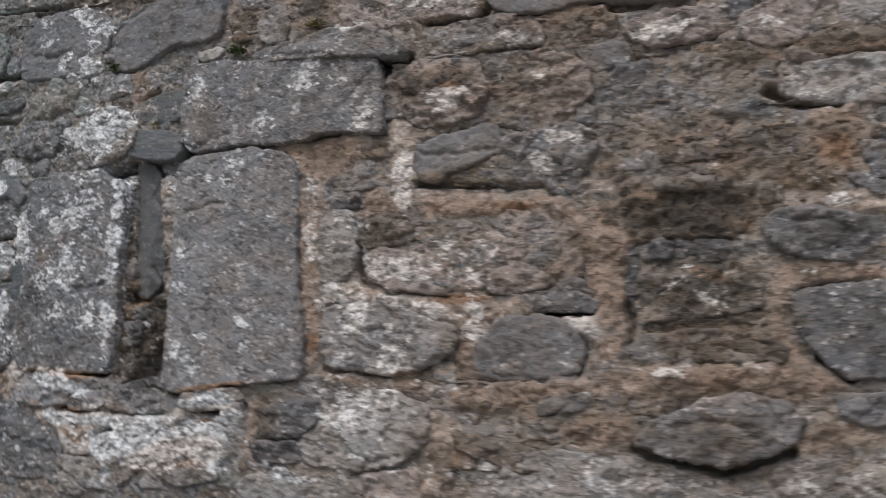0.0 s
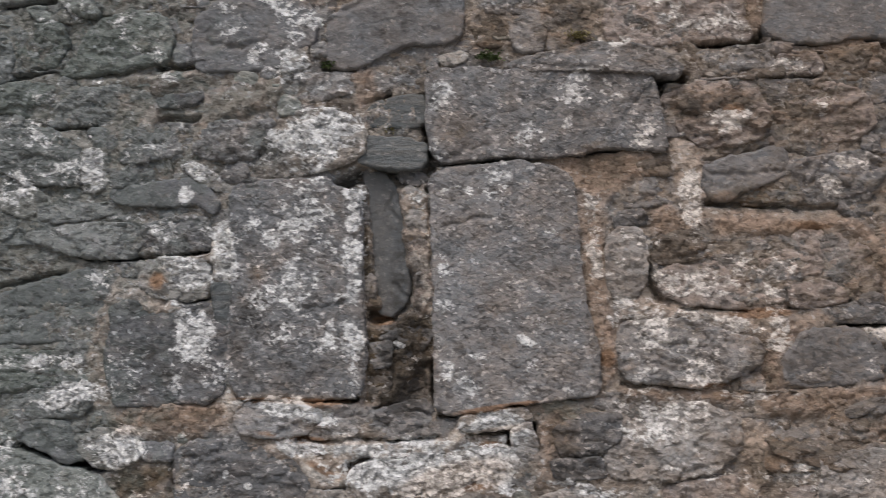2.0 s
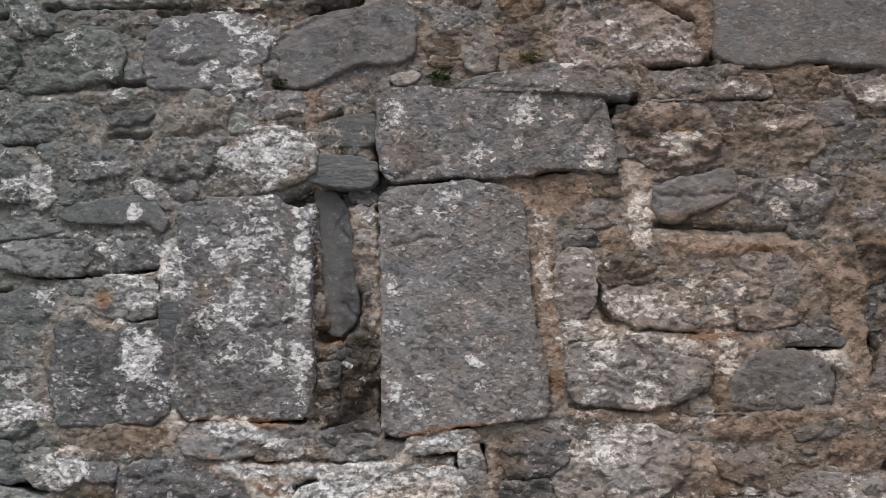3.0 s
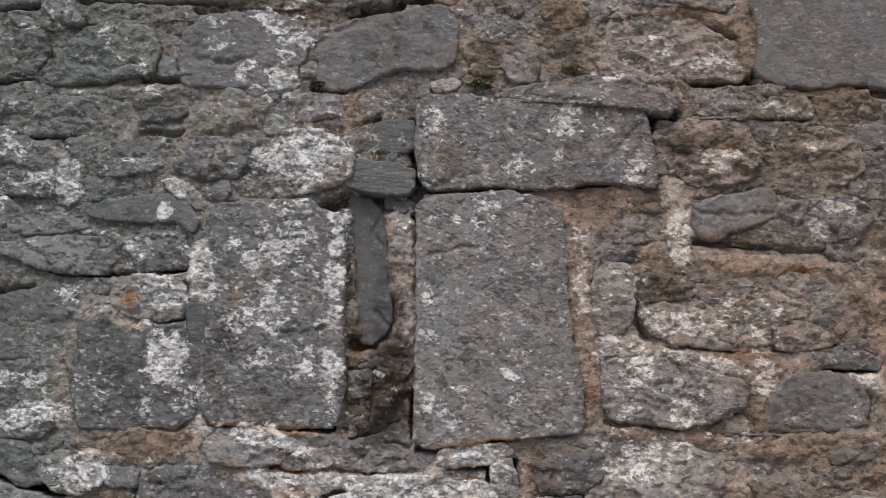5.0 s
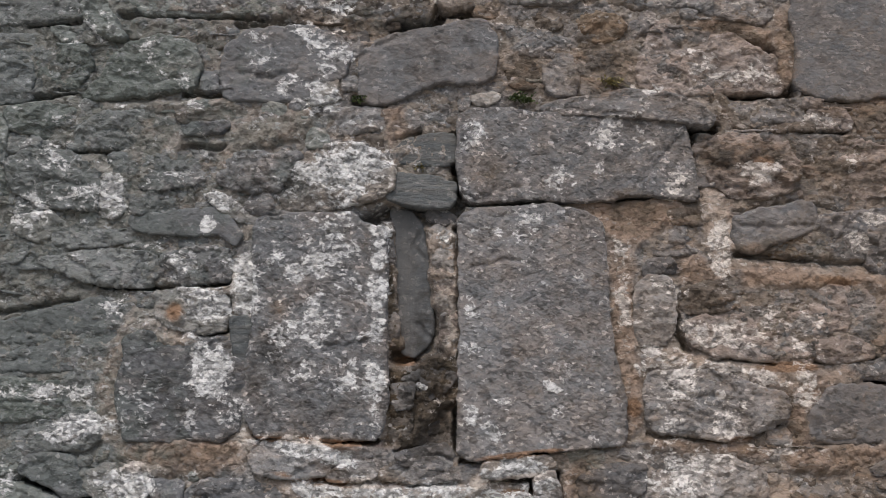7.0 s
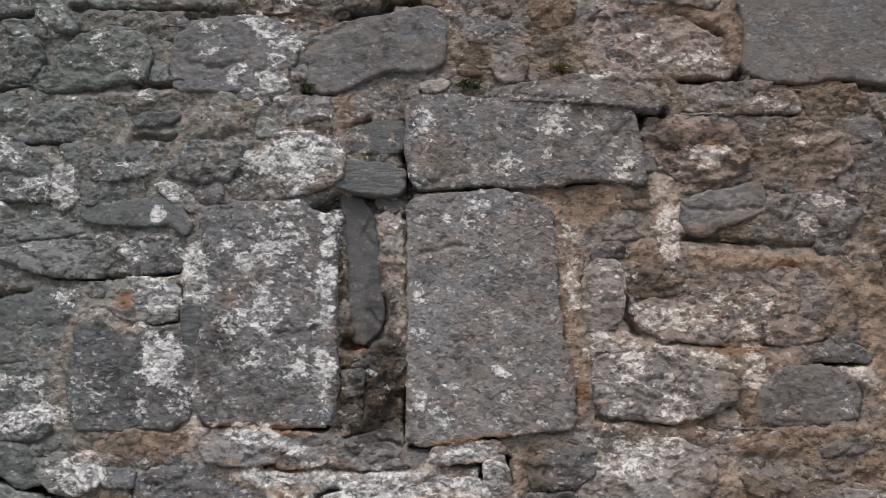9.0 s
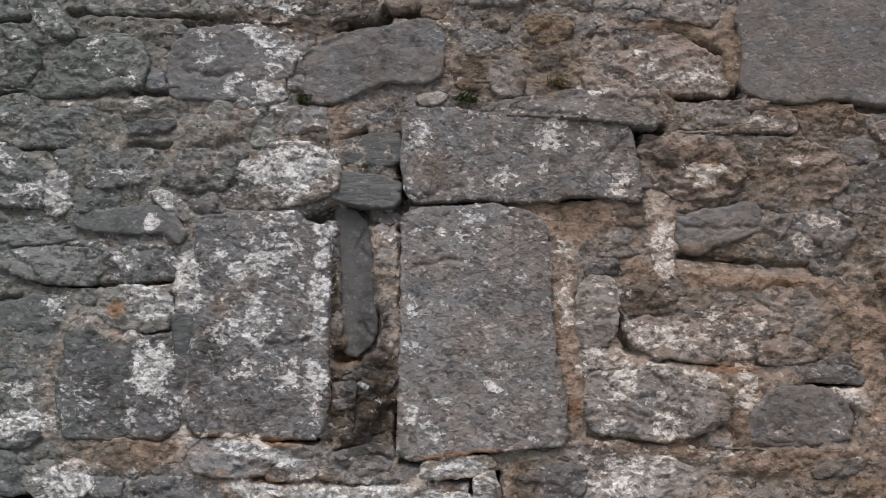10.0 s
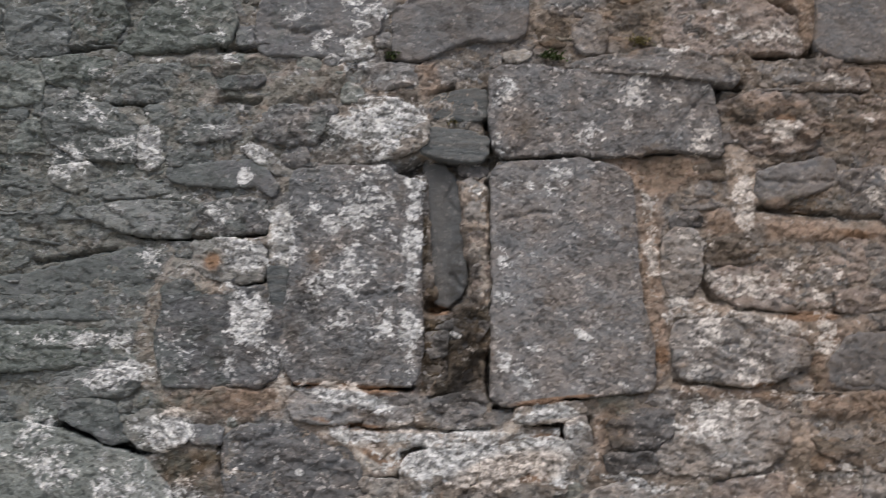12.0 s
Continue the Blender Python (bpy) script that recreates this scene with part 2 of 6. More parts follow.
stain("lime", 0.55, -0.845, 1.935, 0.026, 0.025)
stain("lime", 0.5, -0.705, 1.942, 0.052, 0.028)
stain("lime", 0.5, -0.623, 2.021, 0.053, 0.037)
stain("lime", 0.6, -0.548, 1.942, 0.043, 0.027, -20)
stain("lime", 0.45, -0.847, 1.724, 0.015, 0.139)
stain("lime", 0.6, -0.829, 1.573, 0.037, 0.046)
stain("lime", 0.35, -0.76, 1.865, 0.104, 0.036)
stain("lime", 0.35, -0.664, 1.737, 0.034, 0.052)
stain("lime", 0.9, -0.471, 1.837, 0.018, 0.053)
stain("lime", 0.8, -0.621, 1.781, 0.015, 0.070)
stain("lime", 0.7, -0.545, 1.673, 0.076, 0.016, -8)
stain("lime", 0.9, -0.436, 1.646, 0.092, 0.012, -12)
stain("lime", 0.8, -0.486, 1.708, 0.051, 0.024)
stain("lime", 0.55, -0.384, 1.723, 0.076, 0.030)
stain("lime", 0.8, -0.409, 1.958, 0.039, 0.020)
stain("lime", 0.9, -0.235, 1.887, 0.047, 0.012)
stain("lime", 0.8, -0.262, 1.86, 0.026, 0.017, -45)
stain("lime", 0.8, -0.204, 1.632, 0.029, 0.015, -30)
stain("lime", 0.6, -0.214, 1.59, 0.017, 0.033)
stain("lime", 0.7, -0.397, 1.536, 0.033, 0.018)
stain("lime", 0.7, -0.353, 1.628, 0.025, 0.033)
stain("lime", 0.7, -0.411, 2.118, 0.044, 0.019)
stain("lime", 0.7, -0.49, 2.135, 0.026, 0.028)
stain("lime", 0.5, -0.544, 2.087, 0.071, 0.013)
stain("lime", 0.5, -0.316, 2.042, 0.044, 0.016)
stain("lime", 0.5, -0.274, 1.984, 0.052, 0.022)
stain("lime", 0.6, -0.579, 1.783, 0.034, 0.013)
stain("lime", 0.4, -0.511, 1.75, 0.051, 0.034)
stain("lime", 0.6, -0.488, 1.493, 0.049, 0.033)
stain("lime", 0.5, -0.47, 1.608, 0.033, 0.017)
stain("lime", 0.6, -0.512, 1.566, 0.066, 0.013, -8)
stain("lime", 0.7, -1.026, 2.031, 0.027, 0.017)
stain("lime", 0.8, -1.113, 2.177, 0.055, 0.021, -20)
stain("lime", 0.8, -1.1, 2.073, 0.036, 0.020)
stain("lime", 0.5, -1.193, 2.142, 0.036, 0.048)
stain("lime", 0.5, -1.326, 2.094, 0.054, 0.023, 15)
stain("lime", 0.36, -1.384, 2.15, 0.045, 0.024)
stain("lime", 0.58, -1.456, 2.197, 0.023, 0.044, -20)
stain("lime", 0.43, -1.51, 2.13, 0.041, 0.043)
stain("lime", 0.5, -1.522, 2.05, 0.055, 0.009, 10)
stain("lime", 0.5, -1.498, 2.031, 0.017, 0.028)
stain("lime", 0.5, -1.552, 1.989, 0.062, 0.013)
stain("lime", 0.58, -1.496, 1.962, 0.071, 0.018, -15)
stain("lime", 0.58, -1.466, 1.917, 0.054, 0.032)
stain("lime", 0.58, -1.542, 1.88, 0.044, 0.036)
stain("lime", 0.43, -1.342, 2.056, 0.099, 0.010)
stain("lime", 0.43, -1.307, 1.937, 0.053, 0.018)
stain("lime", 0.6, -1.042, 2.23, 0.064, 0.018)
stain("lime", 0.5, -0.887, 2.236, 0.027, 0.014)
stain("lime", 0.5, -1.474, 1.394, 0.143, 0.049, -15)
stain("lime", 0.5, -1.57, 1.442, 0.067, 0.041)
stain("lime", 0.8, -1.328, 1.492, 0.042, 0.010, -10)
stain("lime", 0.8, -1.361, 1.462, 0.034, 0.016)
stain("lime", 0.9, -0.884, 1.432, 0.128, 0.038)
stain("lime", 0.8, -0.773, 1.455, 0.043, 0.050)
stain("lime", 0.6, -1.18, 1.398, 0.021, 0.021)
stain("lime", 0.8, -1.33, 1.38, 0.033, 0.024)
stain("lime", 0.7, -1.516, 1.603, 0.112, 0.013)
stain("lime", 0.8, -1.443, 1.544, 0.060, 0.016, 15)
stain("lime", 0.7, -0.654, 1.403, 0.060, 0.011, -15)
stain("lime", 0.7, -0.402, 1.411, 0.026, 0.033)
stain("lime", 0.7, -0.328, 1.424, 0.043, 0.021)
stain("lime", 0.8, -0.523, 1.501, 0.077, 0.042)
stain("lime", 0.6, -0.5, 1.426, 0.052, 0.016)
stain("lime", 0.7, 0.128, 1.919, 0.064, 0.012)
stain("lime", 0.8, -0.088, 2.031, 0.045, 0.015, 15)
stain("lime", 0.7, 0.043, 2.023, 0.027, 0.016)
stain("lime", 0.7, -0.067, 1.693, 0.032, 0.018, 35)
stain("lime", 0.6, 0.083, 1.694, 0.026, 0.010)
stain("lime", 0.6, 0.124, 1.781, 0.057, 0.009)
stain("lime", 0.6, -0.088, 1.565, 0.063, 0.010)
stain("lime", 0.6, 0.035, 1.572, 0.039, 0.009)
stain("lime", 0.6, 0.114, 1.445, 0.054, 0.026)
stain("lime", 0.6, -0.174, 1.422, 0.065, 0.029)
stain("earth", 0.9, -0.605, 1.887, 0.061, 0.035)
stain("earth", 0.44, -0.621, 1.696, 0.021, 0.155)
stain("earth", 0.44, -0.612, 1.588, 0.018, 0.041)
stain("earth", 0.9, -0.409, 2.188, 0.053, 0.029, -25)
stain("earth", 0.9, -0.357, 2.156, 0.020, 0.067)
stain("earth", 0.9, -0.219, 2.067, 0.078, 0.023)
stain("earth", 1.0, -0.404, 1.994, 0.043, 0.023)
stain("earth", 0.8, -0.292, 1.965, 0.129, 0.054)
stain("earth", 0.7, -0.34, 1.789, 0.144, 0.013)
stain("earth", 1.0, -0.217, 1.698, 0.041, 0.025)
stain("earth", 0.9, -0.369, 1.669, 0.042, 0.012)
stain("earth", 0.8, -0.363, 1.562, 0.021, 0.049)
stain("earth", 0.8, -0.29, 1.523, 0.147, 0.025)
stain("earth", 0.9, -0.199, 1.724, 0.050, 0.051)
stain("earth", 0.7, -0.356, 1.849, 0.051, 0.019, 15)
stain("earth", 0.6, -0.493, 1.802, 0.034, 0.022)
stain("earth", 0.6, -0.451, 1.743, 0.050, 0.012, 15)
stain("earth", 0.9, -0.65, 2.122, 0.062, 0.047)
stain("earth", 0.9, -0.642, 2.179, 0.045, 0.024)
stain("earth", 0.7, -0.775, 2.12, 0.045, 0.037)
stain("earth", 0.7, -0.859, 2.223, 0.055, 0.019)
stain("earth", 0.8, -1.021, 2.191, 0.073, 0.019)
stain("earth", 0.8, -0.889, 1.588, 0.021, 0.050)
stain("earth", 0.7, -0.96, 1.67, 0.017, 0.051)
stain("earth", 0.8, -1.081, 1.54, 0.093, 0.006, -4)
stain("earth", 0.7, -1.257, 1.52, 0.085, 0.018)
stain("earth", 0.6, -1.144, 1.734, 0.013, 0.013)
stain("earth", 0.8, -1.3, 1.73, 0.012, 0.015)
stain("earth", 0.8, -0.678, 1.488, 0.025, 0.048)
stain("earth", 0.6, -1.001, 1.478, 0.066, 0.007)
stain("earth", 0.7, -0.785, 1.485, 0.050, 0.006, 10)
stain("earth", 0.33, -0.661, 1.517, 0.066, 0.009)
stain("earth", 0.7, -0.465, 2.007, 0.035, 0.018)
stain("earth", 0.5, -0.833, 1.962, 0.027, 0.036)
stain("earth", 0.8, -1.312, 1.509, 0.068, 0.018)
stain("earth", 0.7, -1.316, 1.417, 0.051, 0.025)
stain("earth", 0.7, -0.841, 1.412, 0.076, 0.025, 15)
stain("earth", 0.8, -0.373, 1.589, 0.027, 0.070)
stain("earth", 0.8, -0.397, 1.436, 0.052, 0.067)
stain("earth", 0.8, -0.496, 1.544, 0.113, 0.010, -5)
stain("earth", 0.3, -0.052, 1.767, 0.090, 0.045)
stain("earth", 0.9, -0.032, 1.627, 0.114, 0.050)
stain("earth", 0.9, 0.005, 1.846, 0.101, 0.031, 15)
stain("earth", 0.8, -0.066, 1.882, 0.106, 0.031)
stain("earth", 0.9, 0.126, 1.853, 0.038, 0.044)
stain("earth", 0.8, 0.007, 1.985, 0.090, 0.023)
stain("earth", 0.8, 0.13, 1.986, 0.071, 0.019)
stain("earth", 0.9, 0.102, 1.69, 0.063, 0.013)
stain("earth", 0.9, -0.012, 1.55, 0.154, 0.028)
stain("earth", 0.9, -0.153, 1.495, 0.079, 0.025)
stain("earth", 0.9, 0, 1.441, 0.071, 0.016)
stain("earth", 0.8, 0.116, 1.49, 0.048, 0.017)
stain("earth", 0.7, -0.17, 1.717, 0.045, 0.070)
stain("earth", 0.5, 0.096, 1.447, 0.090, 0.039)
stain("algae_haze", 0.7, -1.439, 2.149, 0.236, 0.116)
stain("algae_haze", 0.6, -1.512, 1.935, 0.196, 0.101)
stain("algae_haze", 0.5, -1.529, 1.73, 0.139, 0.105)
stain("algae_haze", 0.8, -1.572, 2.091, 0.144, 0.057)
stain("algae_haze", 0.6, -1.517, 1.409, 0.185, 0.067)
stain("algae_haze", 0.8, -1.349, 2.194, 0.228, 0.024)
stain("algae_haze", 0.6, -1.003, 2.201, 0.109, 0.028)
stain("algae_haze", 0.5, -1.251, 1.985, 0.081, 0.020)
stain("algae_haze", 0.7, -0.347, 1.84, 0.051, 0.018)
stain("algae_haze", 0.6, -0.93, 1.96, 0.045, 0.011)
stain("algae_haze", 0.4, -0.482, 2.015, 0.052, 0.018)
stain("lime", 2.0, -0.728, 1.623, 0.013, 0.005, -25)
stain("lime", 2.0, -1.192, 1.427, 0.004, 0.008, -10)
stain("lime", 2.0, -1.156, 1.409, 0.008, 0.005, -10)
stain("lime", 1.8, -1.26, 1.864, 0.012, 0.013)
stain("lime", 1.15, -1.098, 1.746, 0.009, 0.012)
stain("lime", 1.08, -1.124, 1.786, 0.018, 0.020)
stain("lime", 1.6, -0.924, 1.621, 0.010, 0.005, -20)
stain("lime", 1.6, -0.477, 1.616, 0.009, 0.008)
stain("lime", 1.4, -0.464, 2.117, 0.013, 0.005, 10)
stain("earth", 0.35, -0.237, 1.834, 0.422, 0.507)
stain("earth", 0.3, -0.031, 1.714, 0.286, 0.387)
# Broad cool tint on the left: lens haze put into the stone colour.
stain("algae_haze", 1.3, -1.603, 1.961, 0.374, 0.483)
stain("algae_haze", 1.2, -1.611, 1.516, 0.323, 0.350)
stain("lime", 0.9, -1.085, 2.153, 0.041, 0.043)
stain("lime", 0.7, -1.128, 2.096, 0.036, 0.023)
stain("earth", 1.2, -0.412, 1.839, 0.047, 0.010, 8)
stain("earth", 1.3, -0.457, 1.98, 0.035, 0.022)
stain("earth", 1.2, -0.396, 1.985, 0.035, 0.020)
stain("earth", 1.2, -0.31, 1.965, 0.044, 0.014)
stain("earth", 1.3, -0.445, 2.197, 0.054, 0.011)
stain("earth", 1.2, -0.03, 1.803, 0.089, 0.015)
stain("algae_haze", 1.3, -1.181, 2.014, 0.098, 0.027, 15)
stain("algae_haze", 0.9, -1.14, 1.937, 0.035, 0.045)
stain("lime", 1.2, -1.245, 1.637, 0.043, 0.051)
stain("lime", 0.8, -1.219, 1.579, 0.034, 0.025)
stain("lime", 0.7, -0.512, 1.615, 0.067, 0.033)
stain("lime", 0.7, -0.545, 1.656, 0.050, 0.021)
stain("lime", 0.6, -0.401, 1.71, 0.075, 0.034)
stain("lime", 0.58, -1.141, 1.812, 0.035, 0.053)
stain("lime", 0.5, -1.035, 1.789, 0.035, 0.070)
stain("lime", 0.43, -1.449, 1.903, 0.063, 0.063)
stain("lime", 0.6, -1.365, 1.592, 0.077, 0.021)
# Black crust on open faces; in recesses and below ledges, shade painted dark.
stain("grime_shade", 0.9, -1.154, 1.648, 0.034, 0.077)
stain("grime_shade", 0.6, -1.083, 1.587, 0.067, 0.033)
stain("grime_shade", 0.6, -1.164, 1.768, 0.022, 0.052)
stain("grime_shade", 1.0, -0.888, 1.559, 0.025, 0.037)
stain("grime_shade", 0.6, -0.912, 1.646, 0.025, 0.051)
stain("grime_shade", 0.36, -1.31, 1.644, 0.060, 0.042)
stain("grime_shade", 0.3, -1.383, 1.685, 0.069, 0.034)
stain("grime_shade", 0.9, -0.348, 1.821, 0.111, 0.011, -4)
stain("grime_shade", 0.8, -0.641, 2.137, 0.044, 0.028)
stain("grime_shade", 0.9, -0.993, 2.191, 0.090, 0.016)
stain("grime_shade", 0.8, -0.413, 1.994, 0.035, 0.018)
stain("grime_shade", 0.5, -0.449, 1.93, 0.052, 0.015)
stain("grime_shade", 0.5, -0.259, 1.705, 0.059, 0.022)
stain("grime_shade", 0.6, -0.212, 1.835, 0.068, 0.026)
# Shade on the set-back stone at the left, painted dark.
stain("grime_shade", 0.54, -1.528, 1.76, 0.131, 0.029)
stain("grime_shade", 0.8, -0.649, 1.444, 0.051, 0.034)
stain("grime_shade", 0.42, -1.61, 1.894, 0.045, 0.027)
stain("grime_shade", 0.48, -1.607, 2.071, 0.099, 0.028)
stain("grime_shade", 1.1, -0.052, 1.77, 0.087, 0.042)
stain("grime_shade", 0.6, -0.032, 1.663, 0.075, 0.051)
stain("grime_shade", 0.5, -0.03, 1.879, 0.084, 0.023, 15)
stain("grime_shade", 0.6, -0.04, 1.479, 0.073, 0.021)
stain("grime_shade", 0.6, 0.131, 1.594, 0.061, 0.027)
stain("grime_shade", 0.5, -0.736, 1.535, 0.074, 0.016)
stain("grime_shade", 0.4, -0.671, 1.661, 0.033, 0.076)
stain("grime_shade", 0.7, -1.194, 1.936, 0.062, 0.036)
# Bands below the top stones: recess shade put into the colour.
stain("grime_shade", 0.48, -1.571, 2.201, 0.082, 0.013)
stain("grime_shade", 0.48, -1.315, 2.201, 0.110, 0.013)
# Inside of the slit: its shade painted onto stones and mortar.
stain("grime_shade", 0.8, -0.914, 1.583, 0.046, 0.067)
stain("grime_shade", 0.6, -0.971, 1.721, 0.010, 0.104)
stain("grime_shade", 0.9, 0.123, 1.735, 0.080, 0.032)
stain("grime_shade", 0.5, 0.003, 1.699, 0.100, 0.088)
stain("grime_shade", 0.5, -0.081, 1.938, 0.052, 0.024)
stain("grime_shade", 0.7, 0.157, 1.621, 0.077, 0.061)
# More painted shade down the slit, heaviest at its foot.
stain("grime_shade", 0.9, -0.91, 1.688, 0.034, 0.156)
stain("grime_shade", 1.0, -0.923, 1.604, 0.042, 0.092)
stain("grime_shade", 1.0, -0.453, 1.971, 0.035, 0.027)
stain("grime_shade", 0.9, -0.392, 1.972, 0.035, 0.016)
stain("grime_shade", 0.8, -0.336, 1.96, 0.044, 0.012)
stain("grime_shade", 0.8, -0.399, 1.839, 0.052, 0.011, 8)
stain("grime_shade", 0.7, -1.132, 1.937, 0.036, 0.041)
stain("grime_shade", 0.7, -1.289, 1.602, 0.051, 0.051)
stain("grime_shade", 0.9, -0.042, 1.685, 0.089, 0.081)
stain("grime_shade", 0.8, -0.023, 1.848, 0.090, 0.019, 15)
# Foot of the slit, shaded once more through colour.
stain("grime_shade", 1.5, -0.919, 1.591, 0.041, 0.093)
stain("grime_shade", 0.6, -0.901, 2.146, 0.081, 0.042, 15)
stain("grime_shade", 0.6, -0.924, 2.042, 0.053, 0.028)
stain("grime_shade", 0.5, -1.085, 2.048, 0.054, 0.028)
stain("rust", 1, -1.091, 1.537, 0.095, 0.005, -2)
stain("rust", 0.9, -0.774, 1.523, 0.07, 0.005, 8)
stain("rust", 1, -0.37, 1.659, 0.047, 0.008, 2)
stain("rust", 0.9, -1.058, 1.477, 0.053, 0.005, -5)
stain("rust", 0.7, -0.454, 1.552, 0.034, 0.005, -1)
stain("rust", 0.8, -0.604, 1.595, 0.013, 0.015, -7)
stain("rust", 0.7, -0.292, 1.791, 0.034, 0.008, -3)
stain("rust", 1, -0.951, 1.659, 0.019, 0.008, -5)
stain("rust", 0.8, -1.303, 1.726, 0.014, 0.014, -38)
stain("rust", 0.6, -0.4, 1.97, 0.024, 0.018, -5)
stain("rust", 0.6, -1.128, 1.489, 0.022, 0.005, -7)
stain("rust", 0.7, -1.077, 1.53, 0.063, 0.005, -3)
stain("rust", 0.8, -1.042, 1.433, 0.034, 0.006, -28)
stain("rust", 0.7, -0.802, 1.408, 0.039, 0.008, 7)
stain("rust", 0.7, 0.13, 1.847, 0.024, 0.02, -22)
stain("rust", 0.5, -0.032, 1.69, 0.037, 0.01, -18)
stain("rust", 0.7, -0.78, 1.468, 0.042, 0.006, -1)
stain("earth", 1.5, -0.067, 1.776, 0.11, 0.035)
stain("earth", 0.9, -0.046, 1.656, 0.1, 0.06)
stain("grime_shade", 0.8, -0.02, 1.487, 0.09, 0.035)
stain("earth", 0.7, -0.02, 1.487, 0.09, 0.03)
stain("grime_shade", 0.6, 0.11, 1.968, 0.05, 0.02)
stain("earth", 1.0, 0.005, 1.833, 0.11, 0.03)
stain("earth", 0.8, -0.082, 1.885, 0.1, 0.03)
# Niche at the right and the faces next to it, darkened further.
stain("grime_shade", 1.1, -0.067, 1.772, 0.1, 0.03)
stain("grime_shade", 0.6, -0.046, 1.664, 0.09, 0.05)
stain("grime_shade", 0.5, 0.019, 1.832, 0.08, 0.02)
stain("grime_shade", 0.55, -0.168, 1.811, 0.05, 0.09)
stain("grime_shade", 0.45, -0.205, 1.942, 0.07, 0.04)
stain("earth", 0.5, -0.168, 1.811, 0.05, 0.09)


def stained(kind, x, z):
    total = np.zeros_like(x)
    for amount, cx, cz, rx, rz, turn in STAINS[kind]:
        u = ((x - cx) * math.cos(turn) + (z - cz) * math.sin(turn)) / rx
        v = ((z - cz) * math.cos(turn) - (x - cx) * math.sin(turn)) / rz
        total = np.maximum(total, amount * np.exp(-((u * u + v * v) ** 1.5) * 0.7))
    return total


# ---- relief ----
TABLE = np.random.RandomState(7).permutation(512)
SLOPES = np.random.RandomState(8).uniform(0, 2 * np.pi, 512)


def gradient_noise(x, z, seed):
    xi, zi = np.floor(x).astype(int), np.floor(z).astype(int)
    u, v = x - xi, z - zi

    def corner(i, j):
        angle = SLOPES[TABLE[(TABLE[(xi + i + seed * 37) % 512] + zi + j) % 512]]
        return np.cos(angle) * (u - i) + np.sin(angle) * (v - j)

    su, sv = u * u * u * (u * (u * 6 - 15) + 10), v * v * v * (v * (v * 6 - 15) + 10)
    low = corner(0, 0) * (1 - su) + corner(1, 0) * su
    high = corner(0, 1) * (1 - su) + corner(1, 1) * su
    return 1.5 * (low * (1 - sv) + high * sv)


def relief(x, z, scale, octaves=4, seed=0, bed=1.0, gain=0.55):
    total, size = np.zeros_like(x), 1.0
    for n in range(octaves):
        total += size * gradient_noise(x * scale + 17.3 * n, z * scale * bed + 9.1 * n, seed + n)
        scale, size = scale * 2.03, size * gain
    return total


def shards(x, z, scale, seed, bed=1.0):
    """Broken plates: a number of the plate's own, and the height of its tilted face for a slope of one."""
    u, v = x * scale, z * scale * bed
    ui, vi = np.floor(u).astype(int), np.floor(v).astype(int)
    best, mark, lean = np.full(x.shape, 9.0), np.zeros(x.shape), np.zeros(x.shape)
    for i in (-1, 0, 1):
        for j in (-1, 0, 1):
            key = TABLE[(TABLE[(ui + i + seed * 31) % 512] + vi + j) % 512]
            du = u - (ui + i + 0.5 + 0.42 * np.cos(SLOPES[key]))
            dv = v - (vi + j + 0.5 + 0.42 * np.sin(SLOPES[key] * 3))
            far = np.hypot(du, dv)
            nearer = far < best
            turn = SLOPES[(key * 7 + 3) % 512]
            tilt = (du * np.cos(turn) + dv / bed * np.sin(turn)) / scale
            mark, lean, best = np.where(nearer, key / 511, mark), np.where(nearer, tilt, lean), np.where(nearer, far, best)
    return mark, lean


def within(x, z, corners):
    """Signed distance into an outline: positive inside."""
    ax, az = np.array(corners).T
    bx, bz = np.roll(ax, -1), np.roll(az, -1)
    least, inside = np.full(x.shape, 9.0), np.zeros(x.shape, bool)
    for px, pz, qx, qz in zip(ax, az, bx, bz):
        along = np.clip(((x - px) * (qx - px) + (z - pz) * (qz - pz)) / max((qx - px) ** 2 + (qz - pz) ** 2, 1e-12), 0, 1)
        least = np.minimum(least, np.hypot(x - px - along * (qx - px), z - pz - along * (qz - pz)))
        if abs(qz - pz) > 1e-9:
            inside ^= ((pz > z) != (qz > z)) & (x < px + (z - pz) * (qx - px) / (qz - pz))
    return np.where(inside, least, -least)


def meshed(name, places, faces, material):
    mesh = bpy.data.meshes.new(name)
    mesh.from_pydata([tuple(p) for p in places], [], faces)
    mesh.polygons.foreach_set("use_smooth", [True] * len(mesh.polygons))
    mesh.materials.append(material)
    return mesh


def grow(mesh, x, z):
    for kind in STAINS:
        layer = mesh.attributes.new(kind, "FLOAT", "POINT")
        layer.data.foreach_set("value", stained(kind, x, z).astype(np.float32))


# ---- ground and wall core ----
def ground():
    made = bpy.data.meshes.new("ground")
    made.from_pydata([(-400, -400, 0), (400, -400, 0), (400, 400, 0), (-400, 400, 0)], [], [(0, 1, 2, 3)])
    made.materials.append(ground_material())
    return tagged(new("ground", made), "unseen pale ground, added to bounce light up the wall", "ground", kind="structure")


ground()
LEFT, RIGHT, TOP, THICK = -2.5, 1.1, 3.0, 0.62


